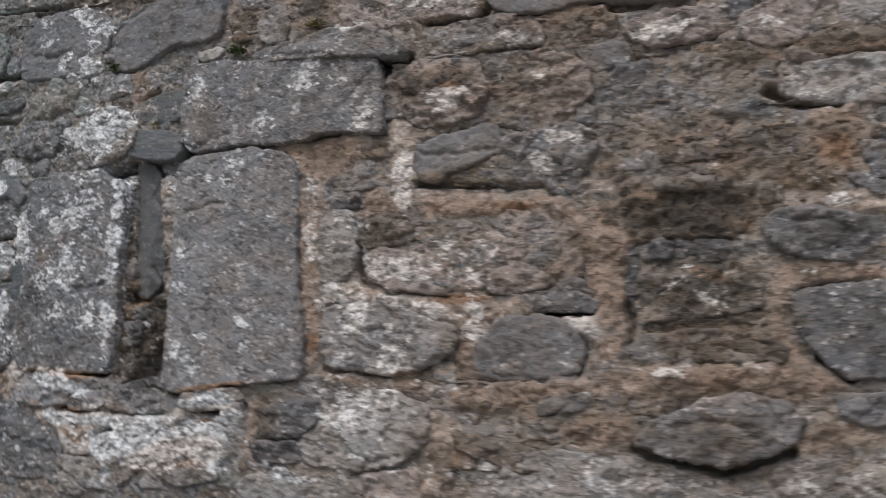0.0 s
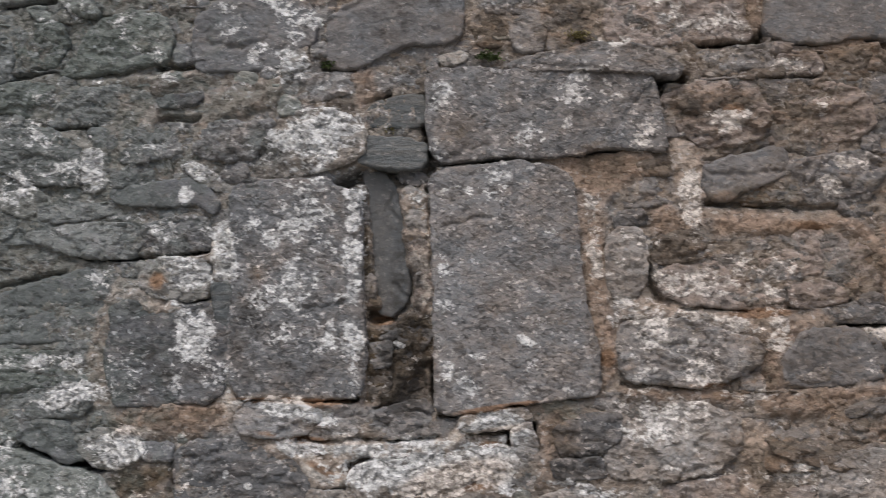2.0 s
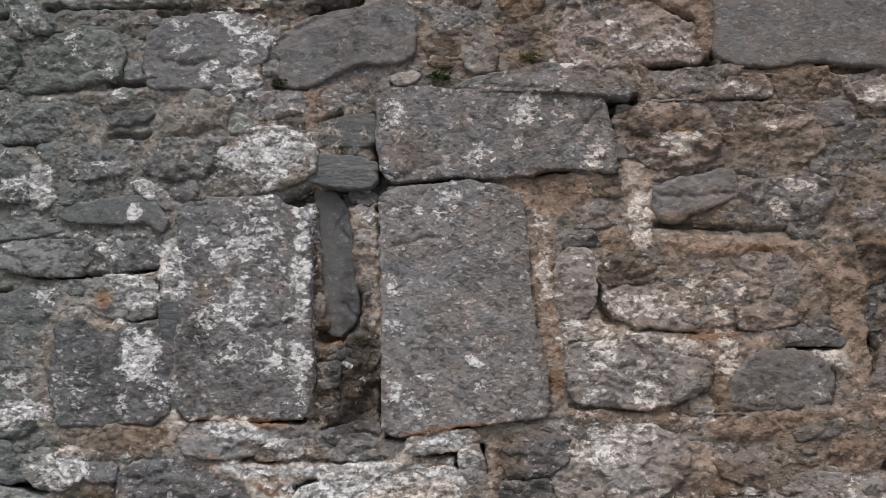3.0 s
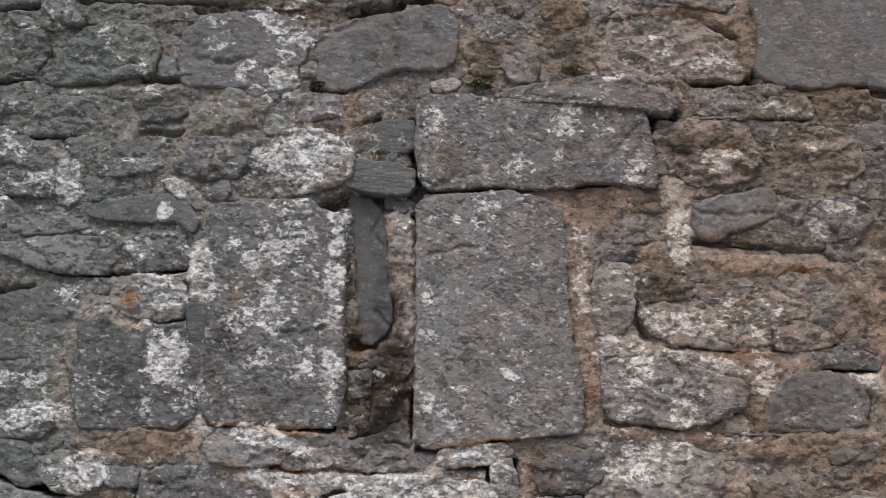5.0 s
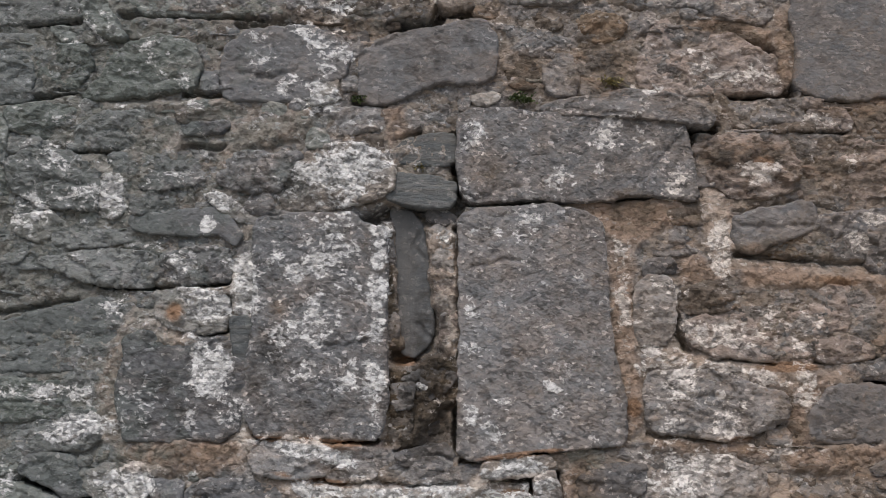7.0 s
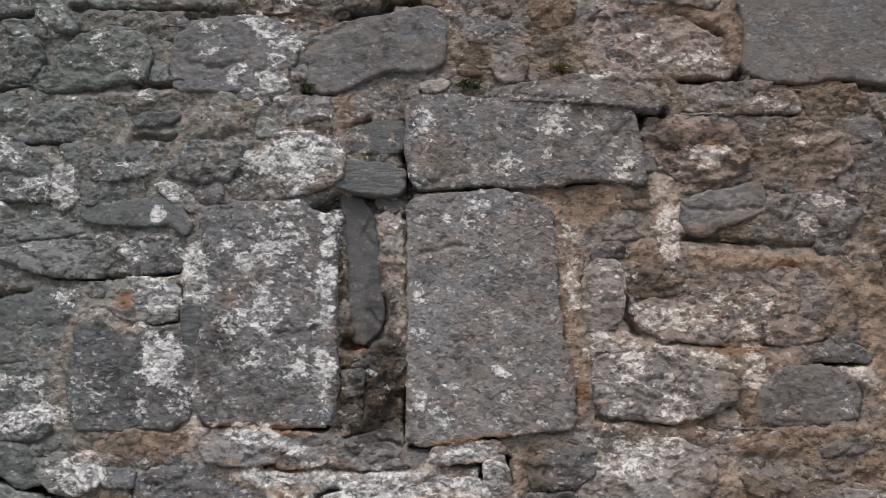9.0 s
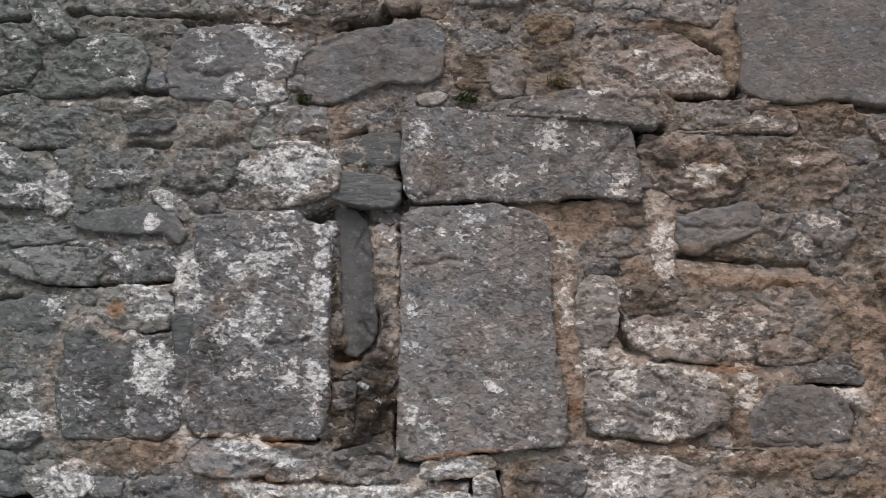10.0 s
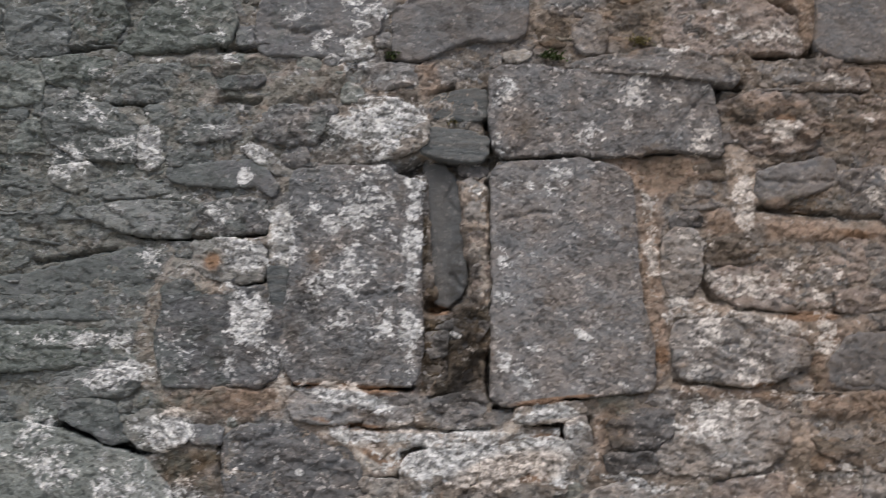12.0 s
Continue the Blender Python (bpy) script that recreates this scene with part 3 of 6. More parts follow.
def wall_core():
    bm = bmesh.new()
    bmesh.ops.create_cube(bm, size=1)
    bmesh.ops.scale(bm, vec=(RIGHT - LEFT, THICK - 0.06, TOP), verts=bm.verts)
    bmesh.ops.translate(bm, vec=((LEFT + RIGHT) / 2, 0.06 + (THICK - 0.06) / 2, TOP / 2), verts=bm.verts)
    bmesh.ops.bevel(bm, geom=bm.edges[:], offset=0.015, segments=2, affect="EDGES")
    made = bpy.data.meshes.new("wall_north")
    bm.to_mesh(made)
    bm.free()
    made.materials.append(BED)
    return tagged(new("wall_north", made), "old random rubble wall of grey limestone with ochre lime mortar", "stone wall", kind="structure")


WALL = wall_core()


def part(name, mesh, place=(0, 0, 0), label="", kind=""):
    made = new(name, mesh)
    made.parent, made.location = WALL, place
    return tagged(made, label, kind=kind)


# ---- mortar in the joints ----
GAPS = []


def gap(width, depth, *line):
    """A raked-out, open joint along a line on the wall."""
    GAPS.append((width, depth, line))


gap(0.0063, 0.04, (-0.867, 1.908), (-0.744, 1.911), (-0.577, 1.919))
gap(0.0108, 0.05, (-0.878, 2.01), (-0.874, 1.959))
gap(0.0090, 0.04, (-0.873, 1.937), (-0.872, 1.896))
gap(0.0081, 0.04, (-0.937, 1.894), (-0.879, 1.888))
gap(0.0117, 0.05, (-1.017, 1.872), (-0.981, 1.891))
gap(0.0081, 0.05, (-0.523, 2.038), (-0.47, 2.031))
gap(0.0090, 0.04, (-0.508, 2.041), (-0.507, 1.998))
gap(0.0081, 0.04, (-0.44, 2.087), (-0.347, 2.092))
gap(0.0090, 0.05, (-0.409, 2.165), (-0.379, 2.153))
gap(0.0054, 0.04, (-0.341, 2.103), (-0.294, 2.083), (-0.241, 2.078))
gap(0.0126, 0.05, (-0.18, 2.08), (-0.114, 2.078))
gap(0.0108, 0.05, (-0.869, 1.589), (-0.867, 1.531))
gap(0.0108, 0.05, (-0.968, 1.669), (-0.927, 1.658))
gap(0.0054, 0.04, (-1.228, 1.75), (-1.219, 1.702), (-1.262, 1.698))
gap(0.0045, 0.03, (-1.195, 1.639), (-1.196, 1.575))
gap(0.0054, 0.04, (-1.477, 1.79), (-1.422, 1.77), (-1.333, 1.763), (-1.224, 1.776))
gap(0.0036, 0.03, (-1.172, 1.541), (-0.998, 1.538))
gap(0.0054, 0.04, (-0.754, 1.483), (-0.756, 1.456))
gap(0.0054, 0.04, (-0.719, 1.496), (-0.715, 1.458))
gap(0.0058, 0.03, (-0.537, 1.737), (-0.534, 1.705), (-0.52, 1.682))
gap(0.0072, 0.05, (-0.249, 1.637), (-0.167, 1.646))
gap(0.0032, 0.02, (-0.186, 1.606), (-0.197, 1.554))
gap(0.0050, 0.018, (-0.444, 1.829), (-0.362, 1.822), (-0.242, 1.818))
gap(0.0045, 0.014, (-0.581, 1.555), (-0.527, 1.552), (-0.46, 1.547))
gap(0.0045, 0.014, (-0.34, 1.546), (-0.244, 1.548))
gap(0.0054, 0.03, (-0.986, 1.721), (-0.977, 1.586))
gap(0.0054, 0.03, (-0.873, 1.865), (-0.864, 1.606))
gap(0.0054, 0.03, (-0.879, 1.878), (-0.918, 1.868))
gap(0.0085, 0.032, (-0.122, 1.464), (-0.069, 1.453), (-0.014, 1.445), (0.065, 1.471))
gap(0.0117, 0.05, (-1.517, 1.47), (-1.438, 1.437), (-1.388, 1.444))
gap(0.0063, 0.04, (-0.815, 1.484), (-0.754, 1.488))
gap(0.0081, 0.04, (-0.999, 1.439), (-0.974, 1.447))
gap(0.0081, 0.03, (0.048, 1.93), (0.075, 1.914), (0.128, 1.907))
gap(0.0072, 0.04, (-0.082, 2.013), (-0.022, 2.017))
gap(0.0072, 0.04, (0.077, 1.996), (0.15, 1.979), (0.188, 1.991))
gap(0.0054, 0.04, (-1.087, 1.541), (-1.041, 1.544), (-0.989, 1.537))
gap(0.0045, 0.03, (-0.862, 1.51), (-0.803, 1.514), (-0.736, 1.526))
gap(0.0054, 0.03, (-1.079, 1.479), (-0.986, 1.476), (-0.869, 1.477))
gap(0.0054, 0.022, (-1.308, 1.991), (-1.245, 1.988), (-1.21, 2.002))
gap(0.0054, 0.026, (-1.424, 2.212), (-1.226, 2.209), (-1.152, 2.204))
gap(0.0108, 0.05, (-0.978, 2.195), (-0.914, 2.195), (-0.905, 2.226))
gap(0.0090, 0.04, (-0.91, 2.221), (-0.859, 2.219))
gap(0.0072, 0.03, (-1.038, 2.07), (-0.993, 2.06))
gap(0.0054, 0.03, (-1.31, 2.077), (-1.255, 2.077))
gap(0.0045, 0.022, (-1.581, 1.721), (-1.461, 1.745))
gap(0.0090, 0.03, (-0.138, 1.799), (-0.13, 1.718), (-0.135, 1.605))
gap(0.0504, 0.032, (-0.934, 1.868), (-0.929, 1.723), (-0.921, 1.529))
gap(0.0063, 0.026, (-1.575, 2.193), (-1.492, 2.197))
gap(0.0063, 0.026, (-1.618, 2.06), (-1.546, 2.067), (-1.492, 2.08))
gap(0.0045, 0.026, (-1.502, 1.98), (-1.43, 1.98), (-1.395, 1.992))
gap(0.0054, 0.03, (-1.234, 2.194), (-1.152, 2.193))
gap(0.0054, 0.03, (-1.126, 2.128), (-1.076, 2.119))
gap(0.0045, 0.03, (-0.977, 2.007), (-0.933, 2.019))
gap(0.0045, 0.03, (-0.746, 2.051), (-0.657, 2.049), (-0.604, 2.045))
gap(0.0045, 0.03, (-0.578, 2.16), (-0.524, 2.165))
gap(0.0036, 0.03, (-0.267, 1.968), (-0.206, 1.979))
gap(0.0045, 0.03, (-1.281, 1.446), (-1.274, 1.379))
gap(0.0045, 0.03, (-1.062, 1.395), (-1.011, 1.4))
gap(0.0054, 0.03, (-1.007, 1.417), (-1.006, 1.367))
gap(0.0054, 0.03, (-0.134, 1.726), (-0.082, 1.733), (-0.004, 1.733))
gap(0.0054, 0.03, (-0.104, 1.622), (-0.026, 1.626), (0.029, 1.639))
gap(0.0054, 0.03, (0.082, 1.667), (0.134, 1.678))
gap(0.0054, 0.03, (0.1, 1.587), (0.137, 1.561))
gap(0.003, 0.02, (-0.44, 2.028), (-0.352, 2.028), (-0.264, 2.026))
gap(0.003, 0.018, (-0.493, 1.67), (-0.408, 1.665), (-0.323, 1.667), (-0.238, 1.677))
gap(0.003, 0.018, (-1.154, 1.886), (-1.093, 1.891), (-1.014, 1.908))
gap(0.0025, 0.014, (-0.448, 1.897), (-0.409, 1.902), (-0.356, 1.917), (-0.313, 1.909), (-0.253, 1.895))
gap(0.006, 0.03, (-0.968, 1.661), (-0.934, 1.665))
gap(0.006, 0.035, (-0.885, 1.587), (-0.87, 1.596), (-0.868, 1.546))
gap(0.003, 0.018, (-0.988, 1.868), (-0.984, 1.775), (-0.985, 1.68))
gap(0.0025, 0.012, (-0.244, 1.786), (-0.203, 1.761), (-0.176, 1.722), (-0.172, 1.642))


SMEARS = []
TAKEN = []


def smear(tone, out, corners, rough=0.004):
    """Mortar or lime smeared over the joints: its tone, how far it stands out and its outline."""
    SMEARS.append((tone, out, corners, rough))


smear("ochre", 0.0001, [(-0.363, 2.236), (-0.348, 2.241), (-0.343, 2.198), (-0.338, 2.156), (-0.346, 2.115), (-0.356, 2.106), (-0.367, 2.127), (-0.37, 2.169), (-0.373, 2.207)], 0.003)
smear("ochre", 0.00054, [(-0.506, 2.202), (-0.461, 2.215), (-0.425, 2.217), (-0.407, 2.199), (-0.376, 2.195), (-0.377, 2.164), (-0.392, 2.169), (-0.407, 2.178), (-0.43, 2.191), (-0.488, 2.199)], 0.003)
smear("ochre", 0.00032, [(-0.268, 2.076), (-0.215, 2.086), (-0.163, 2.083), (-0.159, 2.062), (-0.173, 2.034), (-0.199, 2.054), (-0.242, 2.064)], 0.003)
smear("pale", 0.00076, [(-0.49, 1.936), (-0.469, 1.932), (-0.447, 1.897), (-0.443, 1.875), (-0.452, 1.839), (-0.449, 1.804), (-0.466, 1.791), (-0.479, 1.795), (-0.483, 1.838), (-0.489, 1.882)], 0.0035)
smear("ochre", 0.00098, [(-0.44, 1.804), (-0.397, 1.81), (-0.32, 1.806), (-0.235, 1.803), (-0.223, 1.788), (-0.278, 1.786), (-0.364, 1.784), (-0.432, 1.782)], 0.0035)
smear("ochre", 0.0012, [(-0.244, 1.804), (-0.21, 1.788), (-0.179, 1.742), (-0.194, 1.729), (-0.216, 1.767), (-0.244, 1.785)], 0.003)
smear("ochre", 0.0012, [(-0.195, 1.742), (-0.175, 1.738), (-0.165, 1.675), (-0.163, 1.625), (-0.177, 1.623), (-0.186, 1.683)], 0.003)
smear("ochre", 0.00076, [(-0.534, 1.818), (-0.509, 1.825), (-0.483, 1.812), (-0.483, 1.786), (-0.526, 1.785)], 0.004)
smear("ochre", 0.00164, [(-0.665, 1.903), (-0.621, 1.908), (-0.569, 1.912), (-0.547, 1.903), (-0.552, 1.885), (-0.586, 1.862), (-0.612, 1.844), (-0.634, 1.852), (-0.652, 1.874)], 0.003)
smear("ochre", 0.00142, [(-0.64, 1.843), (-0.604, 1.84), (-0.599, 1.809), (-0.608, 1.757), (-0.601, 1.697), (-0.594, 1.655), (-0.59, 1.613), (-0.59, 1.563), (-0.611, 1.556), (-0.618, 1.612), (-0.628, 1.662), (-0.637, 1.73)], 0.0035)
smear("pale", 0.00142, [(-0.586, 1.687), (-0.544, 1.682), (-0.493, 1.67), (-0.409, 1.656), (-0.342, 1.657), (-0.334, 1.637), (-0.368, 1.627), (-0.418, 1.634), (-0.468, 1.65), (-0.535, 1.656), (-0.582, 1.655)], 0.004)
smear("ochre", 0.0012, [(-0.368, 1.623), (-0.333, 1.653), (-0.287, 1.659), (-0.271, 1.645), (-0.317, 1.63), (-0.33, 1.608), (-0.348, 1.587), (-0.351, 1.545), (-0.369, 1.545), (-0.37, 1.594)], 0.004)
smear("ochre", 0.00076, [(-0.378, 1.541), (-0.287, 1.543), (-0.204, 1.55), (-0.154, 1.547), (-0.155, 1.533), (-0.254, 1.528), (-0.288, 1.507), (-0.37, 1.508), (-0.386, 1.524)], 0.005)
smear("ochre", 0.00076, [(-0.582, 1.549), (-0.519, 1.545), (-0.452, 1.544), (-0.382, 1.536), (-0.419, 1.525), (-0.494, 1.533), (-0.577, 1.535)], 0.004)
smear("pale", 0.00098, [(-0.408, 1.501), (-0.382, 1.499), (-0.366, 1.461), (-0.385, 1.427), (-0.387, 1.385), (-0.415, 1.385), (-0.408, 1.435)], 0.005)
smear("ochre", 0.00098, [(-0.711, 1.502), (-0.681, 1.513), (-0.686, 1.494), (-0.693, 1.456), (-0.692, 1.405), (-0.712, 1.405), (-0.712, 1.447)], 0.004)
smear("lime", 0.0012, [(-1.047, 1.475), (-0.996, 1.478), (-0.927, 1.469), (-0.858, 1.481), (-0.815, 1.494), (-0.802, 1.486), (-0.841, 1.466), (-0.909, 1.449), (-0.978, 1.448), (-1.012, 1.435), (-1.029, 1.45)], 0.004)
smear("lime", 0.00076, [(-1.133, 1.478), (-1.064, 1.476), (-1.042, 1.45), (-1.007, 1.421), (-1.011, 1.4), (-1.058, 1.414), (-1.081, 1.449), (-1.128, 1.465)], 0.004)
smear("dark", -0.00012, [(-1.374, 1.426), (-1.328, 1.439), (-1.281, 1.444), (-1.276, 1.421), (-1.317, 1.395), (-1.359, 1.395)], 0.004)
smear("dark", 0.00098, [(-1.377, 1.52), (-1.341, 1.529), (-1.273, 1.53), (-1.246, 1.518), (-1.254, 1.493), (-1.287, 1.485), (-1.339, 1.495), (-1.378, 1.503)], 0.0035)
smear("pale", 0.00098, [(-1.37, 1.714), (-1.33, 1.706), (-1.272, 1.686), (-1.272, 1.677), (-1.328, 1.676), (-1.369, 1.689)], 0.003)
smear("dark", 0.00032, [(-1.378, 1.702), (-1.366, 1.685), (-1.379, 1.641), (-1.384, 1.589), (-1.4, 1.571), (-1.4, 1.614), (-1.394, 1.667)], 0.003)
smear("lime", 0.00098, [(-1.221, 1.792), (-1.2, 1.808), (-1.186, 1.795), (-1.184, 1.768), (-1.185, 1.727), (-1.214, 1.728), (-1.222, 1.759)], 0.004)
smear("lime", 0.0001, [(-1.205, 1.554), (-1.191, 1.567), (-1.177, 1.545), (-1.178, 1.514), (-1.208, 1.513), (-1.21, 1.533)], 0.004)
smear("ochre", -0.00012, [(-1.241, 2.025), (-1.163, 2.041), (-1.109, 2.051), (-1.104, 2.02), (-1.161, 2.007), (-1.229, 2.003)], 0.005)
smear("ochre", 0.0001, [(-1.249, 1.972), (-1.235, 1.998), (-1.198, 2.014), (-1.157, 2.008), (-1.197, 1.997), (-1.221, 1.98), (-1.235, 1.963)], 0.003)
smear("ochre", 0.00032, [(0.091, 1.891), (0.128, 1.905), (0.179, 1.904), (0.166, 1.874), (0.146, 1.847), (0.148, 1.818), (0.106, 1.82), (0.1, 1.857)], 0.004)
smear("dark", -0.00012, [(0.039, 1.817), (0.099, 1.817), (0.138, 1.808), (0.131, 1.794), (0.059, 1.793)], 0.005)
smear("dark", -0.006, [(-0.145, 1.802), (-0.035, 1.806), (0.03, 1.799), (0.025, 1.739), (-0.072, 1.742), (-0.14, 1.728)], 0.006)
smear("pale", 0.00054, [(0.031, 1.778), (0.099, 1.791), (0.18, 1.79), (0.236, 1.783), (0.235, 1.757), (0.149, 1.766), (0.098, 1.779), (0.052, 1.773)], 0.0035)
smear("ochre", 0.00054, [(0.047, 1.699), (0.096, 1.708), (0.147, 1.697), (0.232, 1.688), (0.232, 1.682), (0.134, 1.678), (0.069, 1.667), (0.052, 1.635), (0.068, 1.607), (0.08, 1.58), (0.064, 1.58), (0.045, 1.621)], 0.004)
smear("ochre", 0.00054, [(-0.17, 1.56), (-0.104, 1.569), (0.001, 1.575), (0.099, 1.573), (0.136, 1.554), (0.111, 1.54), (0.053, 1.535), (0.001, 1.543), (-0.068, 1.53), (-0.14, 1.532)], 0.0045)
smear("ochre", 0.00032, [(-0.226, 1.484), (-0.177, 1.505), (-0.125, 1.507), (-0.129, 1.478), (-0.169, 1.465), (-0.214, 1.464)], 0.005)
smear("ochre", 0.0001, [(0.073, 1.491), (0.104, 1.512), (0.159, 1.501), (0.164, 1.486), (0.115, 1.475), (0.075, 1.473)], 0.005)
smear("ochre", 0.00164, [(-0.184, 1.785), (-0.149, 1.794), (-0.135, 1.756), (-0.132, 1.702), (-0.136, 1.65), (-0.133, 1.605), (-0.146, 1.574), (-0.168, 1.575), (-0.178, 1.635), (-0.17, 1.703), (-0.184, 1.758)], 0.004)
smear("pale", 0.002, [(-1.444, 2.061), (-1.381, 2.062), (-1.318, 2.065), (-1.236, 2.067), (-1.236, 2.058), (-1.317, 2.05), (-1.38, 2.048), (-1.421, 2.047), (-1.441, 2.045)], 0.003)
smear("lime", 0.003, [(-1.588, 2.037), (-1.544, 2.056), (-1.508, 2.06), (-1.512, 2.05), (-1.538, 2.043), (-1.569, 2.03)], 0.003)
smear("pale", 0.0015, [(-1.34, 1.996), (-1.319, 2.011), (-1.312, 1.994), (-1.322, 1.966), (-1.337, 1.973)], 0.003)
smear("lime", 0.002, [(-1.482, 1.963), (-1.441, 1.964), (-1.418, 1.955), (-1.422, 1.949), (-1.472, 1.953)], 0.003)
smear("pale", 0.0015, [(-1.512, 1.981), (-1.492, 1.979), (-1.443, 1.964), (-1.456, 1.956), (-1.5, 1.968)], 0.003)
smear("pale", 0.003, [(-1.365, 1.737), (-1.335, 1.724), (-1.321, 1.708), (-1.272, 1.69), (-1.271, 1.677), (-1.314, 1.677), (-1.342, 1.698), (-1.372, 1.687), (-1.385, 1.698)], 0.003)
smear("ochre", 0.001, [(-1.385, 1.697), (-1.374, 1.687), (-1.38, 1.647), (-1.391, 1.613), (-1.379, 1.575), (-1.373, 1.534), (-1.4, 1.532), (-1.415, 1.613), (-1.401, 1.664)], 0.003)
smear("ochre", 0.002, [(-1.376, 1.527), (-1.31, 1.531), (-1.276, 1.537), (-1.259, 1.531), (-1.204, 1.532), (-1.185, 1.493), (-1.256, 1.489), (-1.288, 1.483), (-1.349, 1.504), (-1.381, 1.513)], 0.004)
smear("pale", 0.003, [(-1.336, 1.763), (-1.238, 1.77), (-1.223, 1.759), (-1.235, 1.748), (-1.294, 1.752), (-1.331, 1.756)], 0.003)
smear("lime", 0.003, [(-1.549, 1.529), (-1.515, 1.538), (-1.482, 1.551), (-1.406, 1.56), (-1.401, 1.55), (-1.464, 1.536), (-1.522, 1.523)], 0.003)
smear("lime", 0.003, [(-1.344, 1.502), (-1.295, 1.496), (-1.297, 1.486), (-1.332, 1.489)], 0.003)
smear("ochre", 0.003, [(-1.244, 1.98), (-1.219, 1.999), (-1.17, 2.015), (-1.117, 2.021), (-1.116, 2.009), (-1.16, 1.998), (-1.203, 1.989), (-1.228, 1.964), (-1.245, 1.954)], 0.003)
smear("ochre", 0.001, [(-0.993, 2.057), (-0.966, 2.057), (-0.956, 2.03), (-0.938, 2.021), (-0.96, 2.011), (-0.982, 1.999), (-0.99, 2.02)], 0.003)
smear("ochre", 0.001, [(-0.697, 1.912), (-0.627, 1.909), (-0.565, 1.913), (-0.509, 1.907), (-0.54, 1.88), (-0.575, 1.861), (-0.601, 1.834), (-0.627, 1.851), (-0.653, 1.877), (-0.68, 1.89)], 0.003)
smear("pale", -0.0105, [(-0.924, 1.869), (-0.9, 1.88), (-0.875, 1.862), (-0.87, 1.76), (-0.865, 1.677), (-0.888, 1.669), (-0.898, 1.69), (-0.902, 1.729), (-0.911, 1.778), (-0.917, 1.831)], 0.006)
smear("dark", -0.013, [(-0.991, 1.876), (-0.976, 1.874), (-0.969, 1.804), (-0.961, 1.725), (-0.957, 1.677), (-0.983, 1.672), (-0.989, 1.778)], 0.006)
# Foot of the slit: the hollow's darkness put into the mortar colour.
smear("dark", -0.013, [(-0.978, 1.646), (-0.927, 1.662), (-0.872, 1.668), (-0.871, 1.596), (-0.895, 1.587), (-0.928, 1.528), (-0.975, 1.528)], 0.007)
smear("lime", 0.004, [(-0.222, 1.633), (-0.177, 1.636), (-0.168, 1.612), (-0.178, 1.6), (-0.2, 1.612)], 0.003)


def mortar_bed():
    step = 0.0031
    xs, zs = np.arange(-1.76, 0.30, step), np.arange(1.26, 2.36, step)
    x, z = np.meshgrid(xs, zs)
    shape, x, z = x.shape, x.ravel(), z.ravel()
    warp_x, warp_z = 0.006 * relief(x, z, 30, 3, 90), 0.006 * relief(x, z, 30, 3, 95)
    mark, lean = shards(x + warp_x, z + warp_z, 26, 3, 2.0)
    fleck, tip = shards(x + 0.5 * warp_x, z + 0.5 * warp_z, 70, 5, 1.7)
    depth = 0.0042 - 0.004 * (mark - 0.35) - 0.08 * lean - 0.003 * (fleck - 0.5) - 0.2 * tip
    depth += 0.003 * relief(x, z, 9, 3, 40) + 0.0016 * relief(x, z, 60, 4, 50)
    chip = np.clip(mark * 0.7 + fleck * 0.3, 0, 1)
    for width, deep, line in GAPS:
        for (ax, az), (bx, bz) in zip(line, line[1:]):
            along = np.clip(((x - ax) * (bx - ax) + (z - az) * (bz - az)) / ((bx - ax) ** 2 + (bz - az) ** 2), 0, 1)
            far = np.hypot(x - ax - along * (bx - ax) + warp_x * 0.5, z - az - along * (bz - az) + warp_z * 0.5) / width
            depth = np.maximum(depth, deep * np.exp(-(far**4)) + 0.15 * (depth - 0.0042))
    mortar, pale = np.zeros_like(x), np.full_like(x, 0.3)
    for tone, out, corners, rough in SMEARS:
        near = np.array(corners)
        some = np.flatnonzero((x > near[:, 0].min() - 0.02) & (x < near[:, 0].max() + 0.02) & (z > near[:, 1].min() - 0.02) & (z < near[:, 1].max() + 0.02))
        sx, sz = x[some], z[some]
        into = within(sx + warp_x[some], sz + warp_z[some], corners)
        cover = np.clip((into + 0.01) / 0.018, 0, 1)
        cover = cover * cover * (3 - 2 * cover)
        face = -out + rough * (1.1 * relief(sx, sz, 22, 3, 70) + 0.8 * relief(sx, sz, 80, 3, 75))
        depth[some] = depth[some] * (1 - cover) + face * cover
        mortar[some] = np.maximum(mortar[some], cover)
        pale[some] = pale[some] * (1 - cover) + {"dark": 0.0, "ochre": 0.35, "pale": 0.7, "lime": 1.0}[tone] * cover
    rim = np.minimum.reduce([x - xs[0], xs[-1] - x, z - zs[0], zs[-1] - z])
    depth = np.where(rim < 0.05, np.maximum(depth, 0.012 + 0.05 * (1 - rim / 0.05)), depth)
    rows, columns = shape
    index = np.arange(rows * columns).reshape(shape)
    faces = np.stack([index[:-1, :-1], index[:-1, 1:], index[1:, 1:], index[1:, :-1]], -1).reshape(-1, 4)
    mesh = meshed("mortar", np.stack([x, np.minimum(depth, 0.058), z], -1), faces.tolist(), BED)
    grow(mesh, x, z)
    for key, values in (("chip", chip), ("smeared", mortar), ("paleness", pale)):
        mesh.attributes.new(key, "FLOAT", "POINT").data.foreach_set("value", values.astype(np.float32))
    return part("mortar", mesh, label="crumbling ochre lime mortar in the joints")


mortar_bed()


# ---- stones ----
from mathutils.geometry import delaunay_2d_cdt

SEEDS = iter(range(1000, 9000))
NAMES = {"slate": "slate", "slate_upright": "slate", "block": "block", "blockl": "block"}
